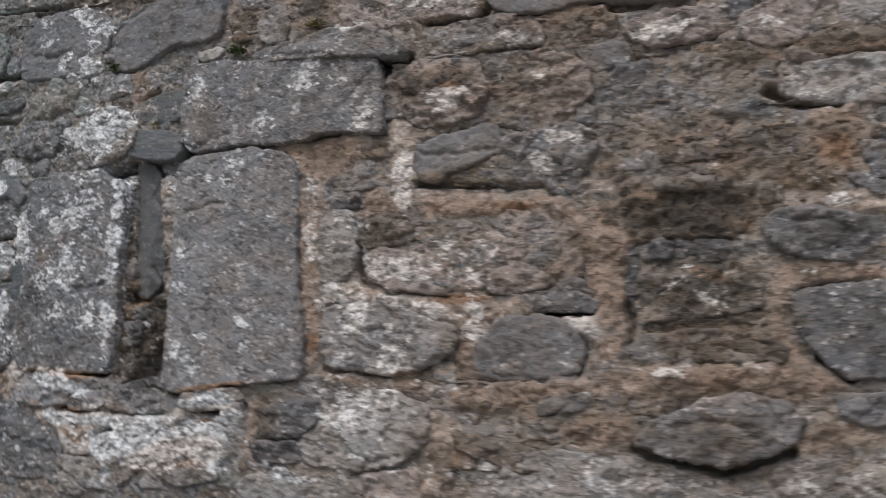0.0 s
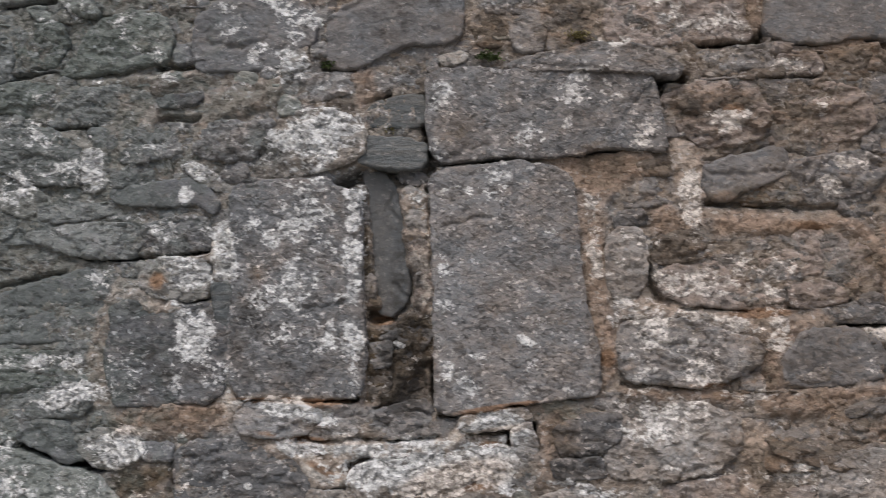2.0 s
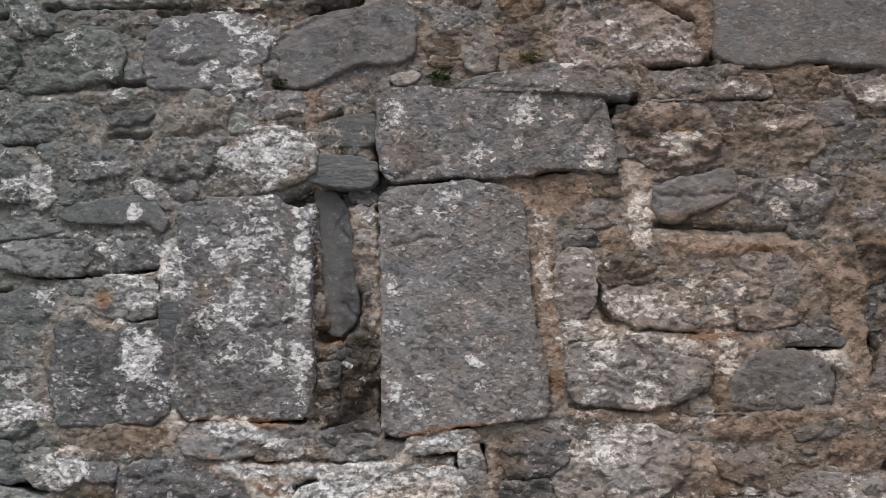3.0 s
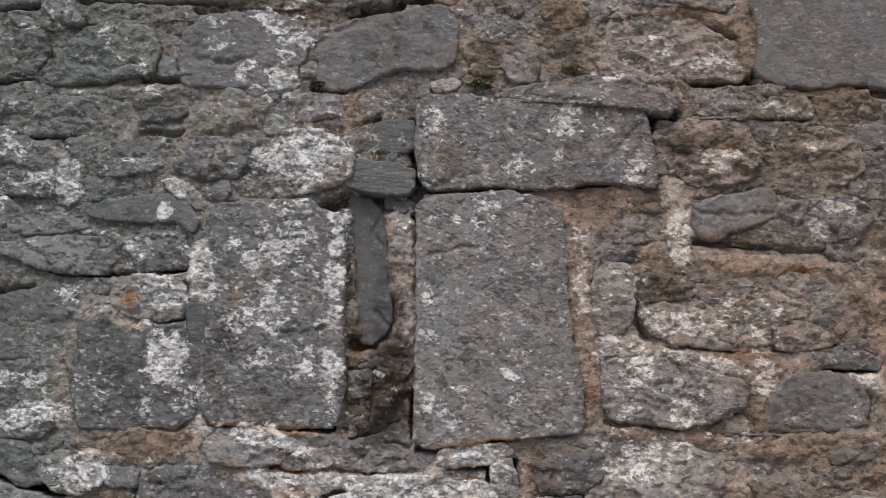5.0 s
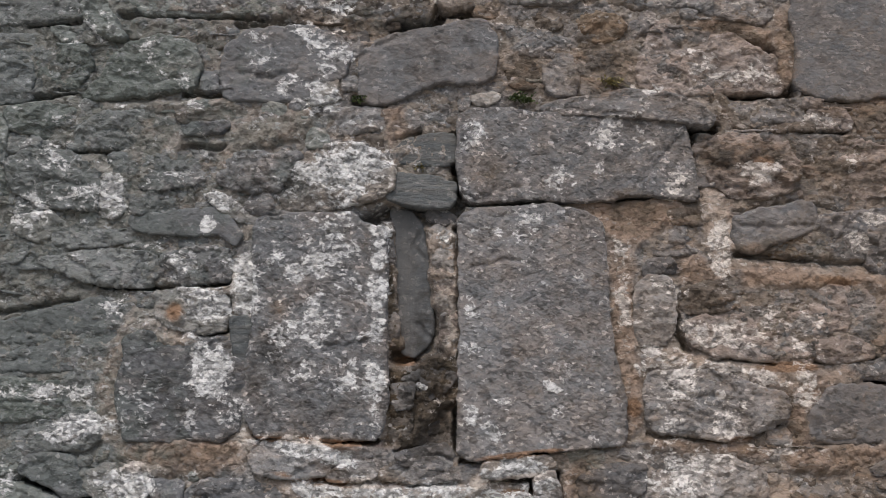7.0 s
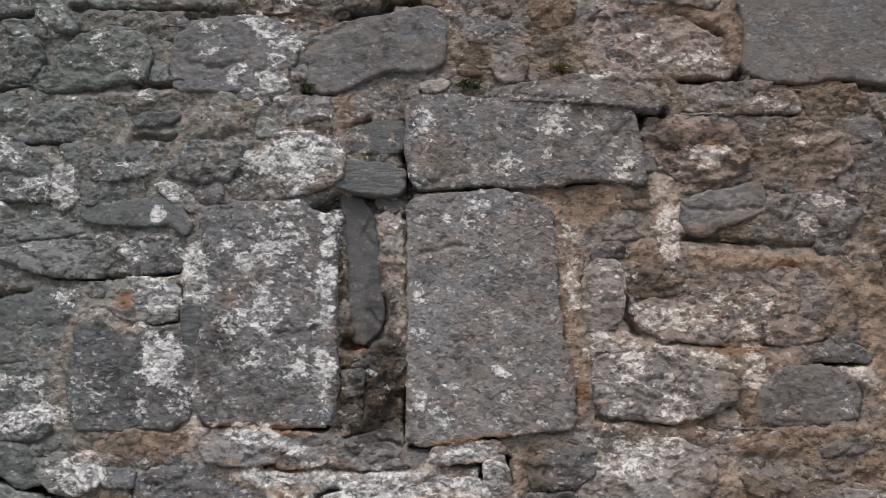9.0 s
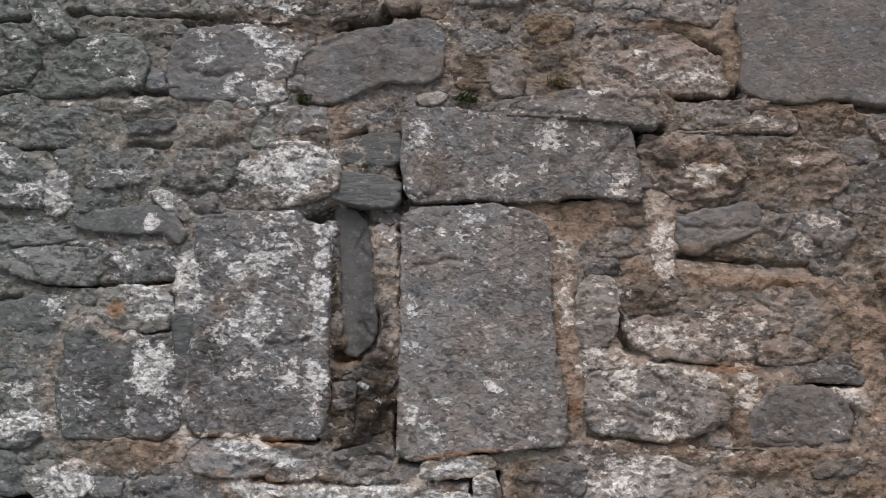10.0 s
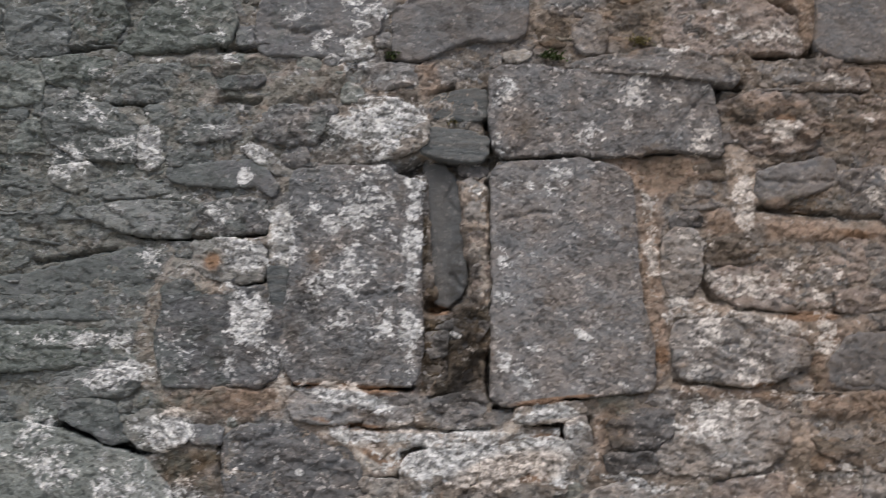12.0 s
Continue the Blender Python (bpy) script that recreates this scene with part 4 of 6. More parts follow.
LABELS = {"slate_upright": "tall dark slate standing in a blocked slit", "slate": "dark blue-grey split slate", "block": "dressed grey limestone block", "blockl": "dressed limestone block with white lichen"}


def worn_outline(corners, step, wobble, seed, spread=0.0):
    """Corners clipped a little, edges cut into short lengths and made uneven."""
    points, count = [], len(corners)
    for n in range(count):
        before, here, after = (np.array(corners[(n + k) % count]) for k in (-1, 0, 1))
        for other in (before, after):
            reach = np.linalg.norm(other - here)
            points.append(here + (other - here) * min(0.25, 0.004 / max(reach, 1e-6)))
    loop = []
    for a, b in zip(points, points[1:] + points[:1]):
        pieces = max(1, round(float(np.linalg.norm(b - a)) / step))
        loop += [a + (b - a) * k / pieces for k in range(pieces)]
    loop = np.array(loop)
    way = np.roll(loop, -1, 0) - np.roll(loop, 1, 0)
    way /= np.maximum(np.linalg.norm(way, axis=1, keepdims=True), 1e-9)
    turn = np.sign(np.sum(loop[:, 0] * np.roll(loop[:, 1], -1) - np.roll(loop[:, 0], -1) * loop[:, 1]))
    loop = loop + spread * turn * np.stack([way[:, 1], -way[:, 0]], -1)
    push_x = relief(loop[:, 0], loop[:, 1], 42, 3, seed)
    push_z = relief(loop[:, 0], loop[:, 1], 42, 3, seed + 5)
    push_x += 0.5 * relief(loop[:, 0], loop[:, 1], 130, 2, seed + 11)
    push_z += 0.5 * relief(loop[:, 0], loop[:, 1], 130, 2, seed + 12)
    return loop + wobble * np.stack([push_x, push_z], -1)


CRACKS = []


def crack(*line):
    """A split across the faces of the stones, along a line on the wall."""
    CRACKS.append(line)


crack((-0.539, 2.157), (-0.521, 2.167), (-0.514, 2.177))
crack((-0.538, 1.604), (-0.518, 1.593), (-0.495, 1.586), (-0.451, 1.591), (-0.442, 1.582))
crack((-0.493, 1.649), (-0.481, 1.643), (-0.466, 1.63))
crack((-0.338, 1.963), (-0.331, 1.949), (-0.323, 1.935))
crack((-0.273, 1.964), (-0.24, 1.969), (-0.206, 1.977))
crack((-0.847, 1.91), (-0.823, 1.92), (-0.799, 1.935))
crack((-0.574, 1.959), (-0.548, 1.992), (-0.524, 2.017))
crack((-1.076, 1.852), (-1.039, 1.857))
crack((-1.079, 1.679), (-1.047, 1.682), (-1.008, 1.687))
crack((-1.088, 1.937), (-1.056, 1.929), (-1.021, 1.933))
crack((-1.035, 2.134), (-1.019, 2.157), (-0.979, 2.173))
crack((-1.338, 1.774), (-1.315, 1.792))
crack((-0.51, 1.746), (-0.468, 1.751), (-0.425, 1.769))
crack((-0.329, 1.704), (-0.283, 1.712), (-0.242, 1.698))
crack((-0.453, 1.922), (-0.414, 1.929), (-0.362, 1.937))
crack((-0.436, 1.875), (-0.38, 1.873), (-0.329, 1.878))
crack((-0.296, 1.842), (-0.278, 1.87), (-0.262, 1.887))
crack((-0.548, 1.836), (-0.518, 1.847), (-0.497, 1.844))
crack((-0.57, 1.731), (-0.549, 1.73))
crack((-0.934, 1.862), (-0.933, 1.831), (-0.926, 1.822))
crack((-1.103, 1.492), (-1.087, 1.504), (-1.062, 1.507))
crack((-0.854, 1.802), (-0.802, 1.816), (-0.776, 1.814))
crack((-0.57, 1.519), (-0.545, 1.508), (-0.496, 1.505))
crack((-0.375, 1.728), (-0.316, 1.738), (-0.257, 1.727))
crack((-1.574, 1.67), (-1.514, 1.676))
crack((-1.541, 1.694), (-1.471, 1.688), (-1.415, 1.692))
crack((-1.606, 1.649), (-1.521, 1.655))
crack((-1.241, 1.437), (-1.231, 1.449))
crack((-1.134, 1.414), (-1.079, 1.406))
crack((-0.515, 1.415), (-0.49, 1.429), (-0.452, 1.435))
crack((-0.537, 1.458), (-0.498, 1.469))
crack((-0.943, 1.402), (-0.875, 1.413))
crack((-0.858, 1.395), (-0.815, 1.412), (-0.769, 1.417))
crack((-1.584, 1.585), (-1.524, 1.59), (-1.464, 1.585))
crack((-1.361, 1.589), (-1.318, 1.591))
crack((-0.074, 1.847), (-0.016, 1.862), (0.033, 1.871), (0.075, 1.881))
crack((-0.03, 1.836), (0.033, 1.851), (0.088, 1.859))
crack((-0.063, 1.828), (0.005, 1.832), (0.073, 1.829))
crack((-0.158, 1.872), (-0.111, 1.884), (-0.063, 1.893))
crack((-0.118, 1.701), (-0.067, 1.711), (-0.004, 1.699))
crack((-0.081, 1.664), (-0.025, 1.67), (0.016, 1.666))
crack((-0.095, 1.494), (-0.04, 1.503), (0.02, 1.499))
crack((0.109, 1.944), (0.155, 1.943))
crack((0.071, 1.755), (0.117, 1.757))
crack((-1.423, 2.103), (-1.363, 2.094), (-1.309, 2.104))
crack((-1.529, 2.13), (-1.501, 2.116), (-1.47, 2.126))
crack((-1.228, 2.114), (-1.183, 2.105), (-1.129, 2.12))
crack((-1.548, 1.935), (-1.494, 1.931), (-1.449, 1.922))
crack((-1.371, 1.955), (-1.317, 1.948), (-1.273, 1.954))
crack((-1.447, 2.014), (-1.385, 2.019))
crack((-0.873, 1.92), (-0.844, 1.909), (-0.811, 1.922), (-0.777, 1.932))
crack((-0.671, 2.053), (-0.631, 2.05), (-0.6, 2.043))
crack((-0.937, 1.85), (-0.939, 1.837), (-0.932, 1.826))
crack((-0.93, 1.719), (-0.925, 1.706), (-0.914, 1.699))
crack((-0.54, 1.622), (-0.515, 1.609), (-0.489, 1.617), (-0.456, 1.612))
crack((-0.515, 2.191), (-0.519, 2.174), (-0.536, 2.162), (-0.567, 2.158))
crack((-0.545, 1.591), (-0.512, 1.579), (-0.478, 1.593), (-0.444, 1.583))
crack((-0.346, 1.946), (-0.303, 1.943), (-0.267, 1.959), (-0.214, 1.972))


def split_depth(x, z):
    total = np.zeros_like(x)
    for line in CRACKS:
        ends = np.array(line)
        if ends[:, 0].max() < x.min() or ends[:, 0].min() > x.max() or ends[:, 1].max() < z.min() or ends[:, 1].min() > z.max():
            continue
        for (ax, az), (bx, bz) in zip(line, line[1:]):
            along = np.clip(((x - ax) * (bx - ax) + (z - az) * (bz - az)) / ((bx - ax) ** 2 + (bz - az) ** 2), 0, 1)
            far = np.hypot(x - ax - along * (bx - ax), z - az - along * (bz - az))
            above = z > az + along * (bz - az)
            total = np.maximum(total, np.where(above, 0.005 * np.exp(-((far / 0.0018) ** 2)), 0.005 * np.exp(-((far / 0.0045) ** 1.2))))
    return total


def stone(kind, out, corners, edge=0.01, rough=0.005, facet=1.0, bed=1.6, name="", label="", step=0.0032, spread=0.0035):
    """A stone set in the wall: its outline, how far it stands proud, the roll of its arris and the roughness of its face."""
    seed = next(SEEDS)
    rng = np.random.RandomState(seed)
    edge *= 0.22
    TAKEN.append(corners)
    loop = worn_outline(corners, step, min(0.005, 0.4 * edge + 0.0018), seed, spread)
    low, high = loop.min(0), loop.max(0)
    gx, gz = np.meshgrid(np.arange(low[0], high[0], step), np.arange(low[1], high[1], step * 0.87))
    gx = gx + 0.5 * step * (np.arange(gx.shape[0])[:, None] % 2)
    grid = np.stack([gx.ravel(), gz.ravel()], -1)
    grid += rng.uniform(-0.18, 0.18, grid.shape) * step
    ends = np.roll(loop, -1, 0)
    along = ends - loop
    size2 = np.maximum((along**2).sum(-1), 1e-12)

    def rim(points):
        away = points[:, None] - loop[None]
        t = np.clip((away * along).sum(-1) / size2, 0, 1)
        return np.sqrt(((away - t[..., None] * along) ** 2).sum(-1).min(1))

    crossing = (loop[None, :, 1] > grid[:, None, 1]) != (ends[None, :, 1] > grid[:, None, 1])
    slope = np.where(np.abs(along[:, 1]) < 1e-9, 1e-9, along[:, 1])
    side = grid[:, None, 0] < loop[None, :, 0] + (grid[:, None, 1] - loop[None, :, 1]) * along[None, :, 0] / slope
    grid = grid[(crossing & side).sum(1) % 2 == 1]
    if len(grid):
        grid = grid[rim(grid) > 0.55 * step]
    flat = np.concatenate([loop, grid])
    count = len(loop)
    made = delaunay_2d_cdt([Vector(p) for p in flat], [], [list(range(count))], 1, 1e-7)
    flat = np.array([tuple(v) for v in made[0]])
    faces = [list(f) for f in made[2]]
    order = {old: new_one for new_one, olds in enumerate(made[3]) for old in olds}
    ring = [order[n] for n in range(count)]
    x, z = flat[:, 0], flat[:, 1]
    inset = np.clip(rim(flat) / edge, 0, 1)
    middle = loop.mean(0)
    roll = edge * (1 - np.clip(1 - (1 - inset) ** 2, 0, 1) ** 0.7)
    proud = out + (x - middle[0]) * rng.uniform(-0.025, 0.025) + (z - middle[1]) * rng.uniform(-0.04, 0.02)
    if facet:
        planes = [c + a * (x - px) + b * (z - pz) for a, b, px, pz, c in zip(rng.uniform(-0.2, 0.2, 6), rng.uniform(-0.2, 0.2, 6), rng.uniform(low[0], high[0], 6), rng.uniform(low[1], high[1], 6), rng.uniform(0.0, 0.012, 6))]
        proud = proud + facet * np.clip(np.minimum.reduce(planes), -0.01, 0.0)
        bend_x, bend_z = 0.012 * relief(x, z, 18, 3, seed + 30), 0.012 * relief(x, z, 18, 3, seed + 31)
        mark, lean = shards(x + bend_x, z + bend_z, 15, seed % 97, bed * 1.2)
        fleck, tip = shards(x + 0.6 * bend_x, z + 0.6 * bend_z, 44, seed % 89, bed * 1.1)
        harsh = min(rough, 0.007) / 0.006 * facet
        proud = proud + harsh * (0.0045 * (mark - 0.6) + 0.1 * lean + 0.0024 * (fleck - 0.5) + 0.2 * tip)
    ledges = relief(x, z, 24, 3, seed, bed)
    proud = proud + 0.45 * rough * (0.4 * ledges - 0.45 * np.abs(relief(x, z, 30, 3, seed + 9, bed)) + 0.4 * relief(x, z, 95, 3, seed + 20, bed))
    proud = proud - split_depth(x + 0.004 * relief(x, z, 60, 2, 77), z + 0.004 * relief(x, z, 60, 2, 78))
    y = roll - proud
    back = 0.056
    places = np.stack([x, y, z], -1)
    behind = places[ring].copy()
    behind[:, 1] = back
    total = len(places)
    places = np.concatenate([places, behind])
    a, b, c = places[faces[0][0]], places[faces[0][1]], places[faces[0][2]]
    if np.cross(b - a, c - a)[1] > 0:
        faces = [f[::-1] for f in faces]
    for n in range(count):
        m = (n + 1) % count
        if ring[n] != ring[m]:
            faces.append([ring[n], ring[m], total + m, total + n])
    faces.append([total + n for n in range(count)])
    centre = np.array([middle[0], 0.0, middle[1]])
    name = name or NAMES.get(kind, "stone")
    mesh = meshed(name, places - centre, faces, ROCKS[kind])
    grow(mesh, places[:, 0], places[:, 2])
    return part(name, mesh, centre, label or LABELS.get(kind, ""))


stone("block", 0.00972, edge=0.005, rough=0.0035, facet=0, corners=[(-0.87, 1.882), (-0.844, 1.891), (-0.796, 1.895), (-0.735, 1.9), (-0.687, 1.892), (-0.655, 1.879), (-0.648, 1.851), (-0.646, 1.807), (-0.642, 1.729), (-0.633, 1.662), (-0.62, 1.612), (-0.617, 1.553), (-0.628, 1.543), (-0.699, 1.532), (-0.749, 1.529), (-0.803, 1.518), (-0.851, 1.514), (-0.865, 1.527), (-0.866, 1.605), (-0.865, 1.69), (-0.867, 1.775)])
stone("block", 0.01188, edge=0.005, rough=0.004, facet=0.2, corners=[(-0.869, 2.048), (-0.809, 2.055), (-0.747, 2.046), (-0.641, 2.048), (-0.588, 2.042), (-0.525, 2.037), (-0.514, 2.005), (-0.508, 1.951), (-0.503, 1.915), (-0.544, 1.919), (-0.605, 1.922), (-0.635, 1.911), (-0.709, 1.909), (-0.753, 1.914), (-0.796, 1.91), (-0.844, 1.906), (-0.865, 1.918), (-0.873, 1.961), (-0.873, 2.015)])
stone("blockl", 0.00972, edge=0.0055, rough=0.005, facet=0.2, corners=[(-1.186, 1.855), (-1.179, 1.873), (-1.119, 1.88), (-1.04, 1.884), (-1.018, 1.868), (-0.986, 1.858), (-0.982, 1.816), (-0.981, 1.755), (-0.981, 1.687), (-0.977, 1.636), (-0.974, 1.602), (-0.979, 1.573), (-0.988, 1.542), (-1.013, 1.542), (-1.064, 1.538), (-1.123, 1.542), (-1.165, 1.543), (-1.174, 1.549), (-1.192, 1.58), (-1.189, 1.639), (-1.18, 1.716), (-1.184, 1.802)])
stone("pale", 0.0108, edge=0.012, rough=0.008, corners=[(-1.112, 1.981), (-1.064, 1.997), (-1.024, 1.996), (-0.992, 1.981), (-0.971, 1.959), (-0.974, 1.927), (-0.998, 1.911), (-1.041, 1.898), (-1.097, 1.888), (-1.142, 1.89), (-1.152, 1.919), (-1.133, 1.955)])
stone("grey", 0.00648, edge=0.012, rough=0.008, corners=[(-1.241, 1.968), (-1.216, 1.98), (-1.158, 1.981), (-1.117, 1.979), (-1.135, 1.952), (-1.154, 1.921), (-1.193, 1.919), (-1.229, 1.922), (-1.252, 1.935)])
stone("pale", 0.0075, edge=0.006, rough=0.004, corners=[(-1.27, 1.91), (-1.245, 1.915), (-1.222, 1.899), (-1.199, 1.883), (-1.145, 1.88), (-1.15, 1.872), (-1.208, 1.869), (-1.236, 1.881)])
stone("slate", 0.001, edge=0.0015, rough=0.002, facet=0.35, spread=0.0015, corners=[(-0.976, 1.986), (-0.959, 2.005), (-0.928, 2.014), (-0.877, 2.017), (-0.877, 1.982), (-0.881, 1.966), (-0.909, 1.962), (-0.945, 1.964), (-0.97, 1.969)])
stone("slate", 0.004, edge=0.0015, rough=0.002, facet=0.35, spread=0.0015, corners=[(-0.979, 1.949), (-0.957, 1.95), (-0.908, 1.945), (-0.876, 1.938), (-0.875, 1.909), (-0.89, 1.896), (-0.934, 1.896), (-0.965, 1.903), (-0.985, 1.909)])
stone("brown", -0.002, edge=0.005, rough=0.003, corners=[(-0.989, 2.064), (-0.958, 2.066), (-0.956, 2.032), (-0.977, 2.008), (-0.989, 2.017)])
stone("grey", -0.002, edge=0.005, rough=0.003, corners=[(-0.953, 2.062), (-0.89, 2.067), (-0.876, 2.052), (-0.889, 2.028), (-0.942, 2.025), (-0.959, 2.041)])
stone("pale", 0.00432, edge=0.004, rough=0.002, corners=[(-0.854, 2.075), (-0.814, 2.084), (-0.809, 2.073), (-0.845, 2.063)])
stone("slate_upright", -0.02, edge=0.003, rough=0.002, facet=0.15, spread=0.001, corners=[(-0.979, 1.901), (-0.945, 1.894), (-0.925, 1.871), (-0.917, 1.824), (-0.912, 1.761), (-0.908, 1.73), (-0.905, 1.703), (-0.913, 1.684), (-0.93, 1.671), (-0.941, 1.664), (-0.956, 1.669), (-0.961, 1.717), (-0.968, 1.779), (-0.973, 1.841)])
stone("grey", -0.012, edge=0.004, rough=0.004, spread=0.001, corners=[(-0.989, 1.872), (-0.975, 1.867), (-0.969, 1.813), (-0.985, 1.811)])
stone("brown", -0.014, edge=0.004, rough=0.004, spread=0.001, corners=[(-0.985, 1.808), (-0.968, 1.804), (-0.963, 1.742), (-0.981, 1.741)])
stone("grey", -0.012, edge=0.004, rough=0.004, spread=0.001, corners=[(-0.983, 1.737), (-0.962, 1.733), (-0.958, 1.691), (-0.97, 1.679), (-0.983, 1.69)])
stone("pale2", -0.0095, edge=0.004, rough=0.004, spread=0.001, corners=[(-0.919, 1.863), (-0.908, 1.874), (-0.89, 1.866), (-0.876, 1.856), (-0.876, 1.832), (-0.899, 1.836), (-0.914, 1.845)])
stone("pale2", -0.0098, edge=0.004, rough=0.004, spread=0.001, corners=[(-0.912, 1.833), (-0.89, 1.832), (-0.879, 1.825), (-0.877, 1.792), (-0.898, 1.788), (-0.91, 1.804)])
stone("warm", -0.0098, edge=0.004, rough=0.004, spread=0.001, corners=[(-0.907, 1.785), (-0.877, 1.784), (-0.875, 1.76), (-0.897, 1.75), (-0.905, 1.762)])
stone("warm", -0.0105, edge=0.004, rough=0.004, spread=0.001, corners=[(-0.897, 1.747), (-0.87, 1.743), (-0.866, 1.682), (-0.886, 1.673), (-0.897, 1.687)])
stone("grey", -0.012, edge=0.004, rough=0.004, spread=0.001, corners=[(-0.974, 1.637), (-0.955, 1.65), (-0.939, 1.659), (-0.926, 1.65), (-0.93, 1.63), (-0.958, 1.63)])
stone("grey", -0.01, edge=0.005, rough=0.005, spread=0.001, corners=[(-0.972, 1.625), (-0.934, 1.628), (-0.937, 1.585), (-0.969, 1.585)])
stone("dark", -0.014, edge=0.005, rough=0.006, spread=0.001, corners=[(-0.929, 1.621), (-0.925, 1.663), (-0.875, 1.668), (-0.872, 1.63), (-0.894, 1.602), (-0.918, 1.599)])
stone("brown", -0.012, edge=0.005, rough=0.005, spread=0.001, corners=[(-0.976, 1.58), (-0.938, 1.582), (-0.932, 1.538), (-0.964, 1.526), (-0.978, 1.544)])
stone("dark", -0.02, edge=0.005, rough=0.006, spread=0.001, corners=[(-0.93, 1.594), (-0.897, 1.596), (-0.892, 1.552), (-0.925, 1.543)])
stone("dark", -0.008, edge=0.005, rough=0.005, spread=0.001, corners=[(-0.962, 1.521), (-0.919, 1.532), (-0.884, 1.538), (-0.866, 1.514), (-0.873, 1.497), (-0.936, 1.498), (-0.96, 1.506)])
stone("dark", -0.012, edge=0.004, rough=0.003, corners=[(-0.92, 1.895), (-0.885, 1.892), (-0.875, 1.88), (-0.893, 1.874), (-0.92, 1.879)])
stone("grey", -0.006, edge=0.01, rough=0.007, corners=[(-0.993, 1.514), (-0.955, 1.52), (-0.904, 1.514), (-0.84, 1.498), (-0.869, 1.481), (-0.937, 1.479), (-0.988, 1.49)])
stone("grey", 0.01944, edge=0.005, rough=0.003, corners=[(-0.747, 2.057), (-0.712, 2.07), (-0.659, 2.077), (-0.624, 2.087), (-0.554, 2.084), (-0.501, 2.067), (-0.474, 2.044), (-0.48, 2.031), (-0.528, 2.037), (-0.589, 2.044), (-0.659, 2.047), (-0.729, 2.048)])
stone("slab", 0.009, edge=0.005, rough=0.002, facet=0.4, corners=[(-1.029, 2.071), (-1.032, 2.145), (-1.01, 2.164), (-0.979, 2.179), (-0.915, 2.187), (-0.861, 2.203), (-0.834, 2.201), (-0.815, 2.173), (-0.815, 2.139), (-0.82, 2.111), (-0.841, 2.098), (-0.904, 2.101), (-0.957, 2.077), (-0.984, 2.064), (-1.011, 2.061)])
stone("grey", 0.005, edge=0.005, rough=0.004, corners=[(-0.955, 2.072), (-0.904, 2.095), (-0.841, 2.092), (-0.814, 2.102), (-0.796, 2.1), (-0.803, 2.09), (-0.85, 2.08), (-0.921, 2.067), (-0.975, 2.061)])
stone("brown", 0.00216, edge=0.009, rough=0.005, corners=[(-0.804, 2.225), (-0.741, 2.224), (-0.709, 2.217), (-0.713, 2.195), (-0.758, 2.188), (-0.799, 2.184), (-0.808, 2.203)])
stone("ochre", 0.00324, edge=0.009, rough=0.005, corners=[(-0.686, 2.212), (-0.659, 2.22), (-0.623, 2.216), (-0.605, 2.197), (-0.618, 2.178), (-0.65, 2.17), (-0.677, 2.186)])
stone("grey", 0.00216, edge=0.007, rough=0.005, corners=[(-0.803, 2.174), (-0.758, 2.182), (-0.708, 2.181), (-0.672, 2.167), (-0.694, 2.148), (-0.757, 2.147), (-0.803, 2.155)])
stone("grey", 0.0054, edge=0.007, rough=0.005, corners=[(-0.739, 2.146), (-0.695, 2.147), (-0.685, 2.114), (-0.689, 2.081), (-0.725, 2.081), (-0.739, 2.104)])
stone("brown", 0.00108, edge=0.007, rough=0.005, corners=[(-0.802, 2.137), (-0.757, 2.142), (-0.746, 2.105), (-0.756, 2.091), (-0.792, 2.095)])
stone("brown", -0.014, edge=0.01, rough=0.006, corners=[(-0.671, 2.171), (-0.612, 2.17), (-0.603, 2.142), (-0.612, 2.113), (-0.657, 2.112), (-0.684, 2.14)])
stone("brown", 0.00108, edge=0.008, rough=0.005, corners=[(-0.618, 2.174), (-0.591, 2.184), (-0.587, 2.146), (-0.595, 2.099), (-0.612, 2.098), (-0.606, 2.146)])
stone("warm", 0.00864, edge=0.008, rough=0.006, corners=[(-0.589, 2.134), (-0.579, 2.167), (-0.556, 2.21), (-0.525, 2.216), (-0.505, 2.196), (-0.445, 2.188), (-0.41, 2.165), (-0.39, 2.15), (-0.374, 2.147), (-0.371, 2.119), (-0.358, 2.101), (-0.367, 2.09), (-0.446, 2.09), (-0.517, 2.084), (-0.579, 2.095), (-0.592, 2.11)])
stone("slab", 0.00864, edge=0.006, rough=0.0015, facet=0.1, corners=[(-0.348, 2.214), (-0.327, 2.281), (-0.191, 2.313), (-0.048, 2.315), (-0.053, 2.071), (-0.124, 2.078), (-0.2, 2.086), (-0.253, 2.077), (-0.297, 2.082), (-0.332, 2.094), (-0.344, 2.111), (-0.337, 2.157), (-0.34, 2.195)])
stone("grey", 0.00756, edge=0.007, rough=0.004, corners=[(-0.565, 2.234), (-0.549, 2.299), (-0.381, 2.3), (-0.373, 2.218), (-0.39, 2.201), (-0.434, 2.21), (-0.47, 2.219), (-0.506, 2.234)])
stone("grey", 0.00432, edge=0.006, rough=0.004, corners=[(-0.445, 2.073), (-0.401, 2.072), (-0.331, 2.068), (-0.323, 2.043), (-0.358, 2.04), (-0.411, 2.044), (-0.437, 2.05)])
stone("brown", 0.00108, edge=0.004, rough=0.003, corners=[(-0.441, 2.04), (-0.401, 2.036), (-0.318, 2.038), (-0.314, 2.029), (-0.437, 2.026)])
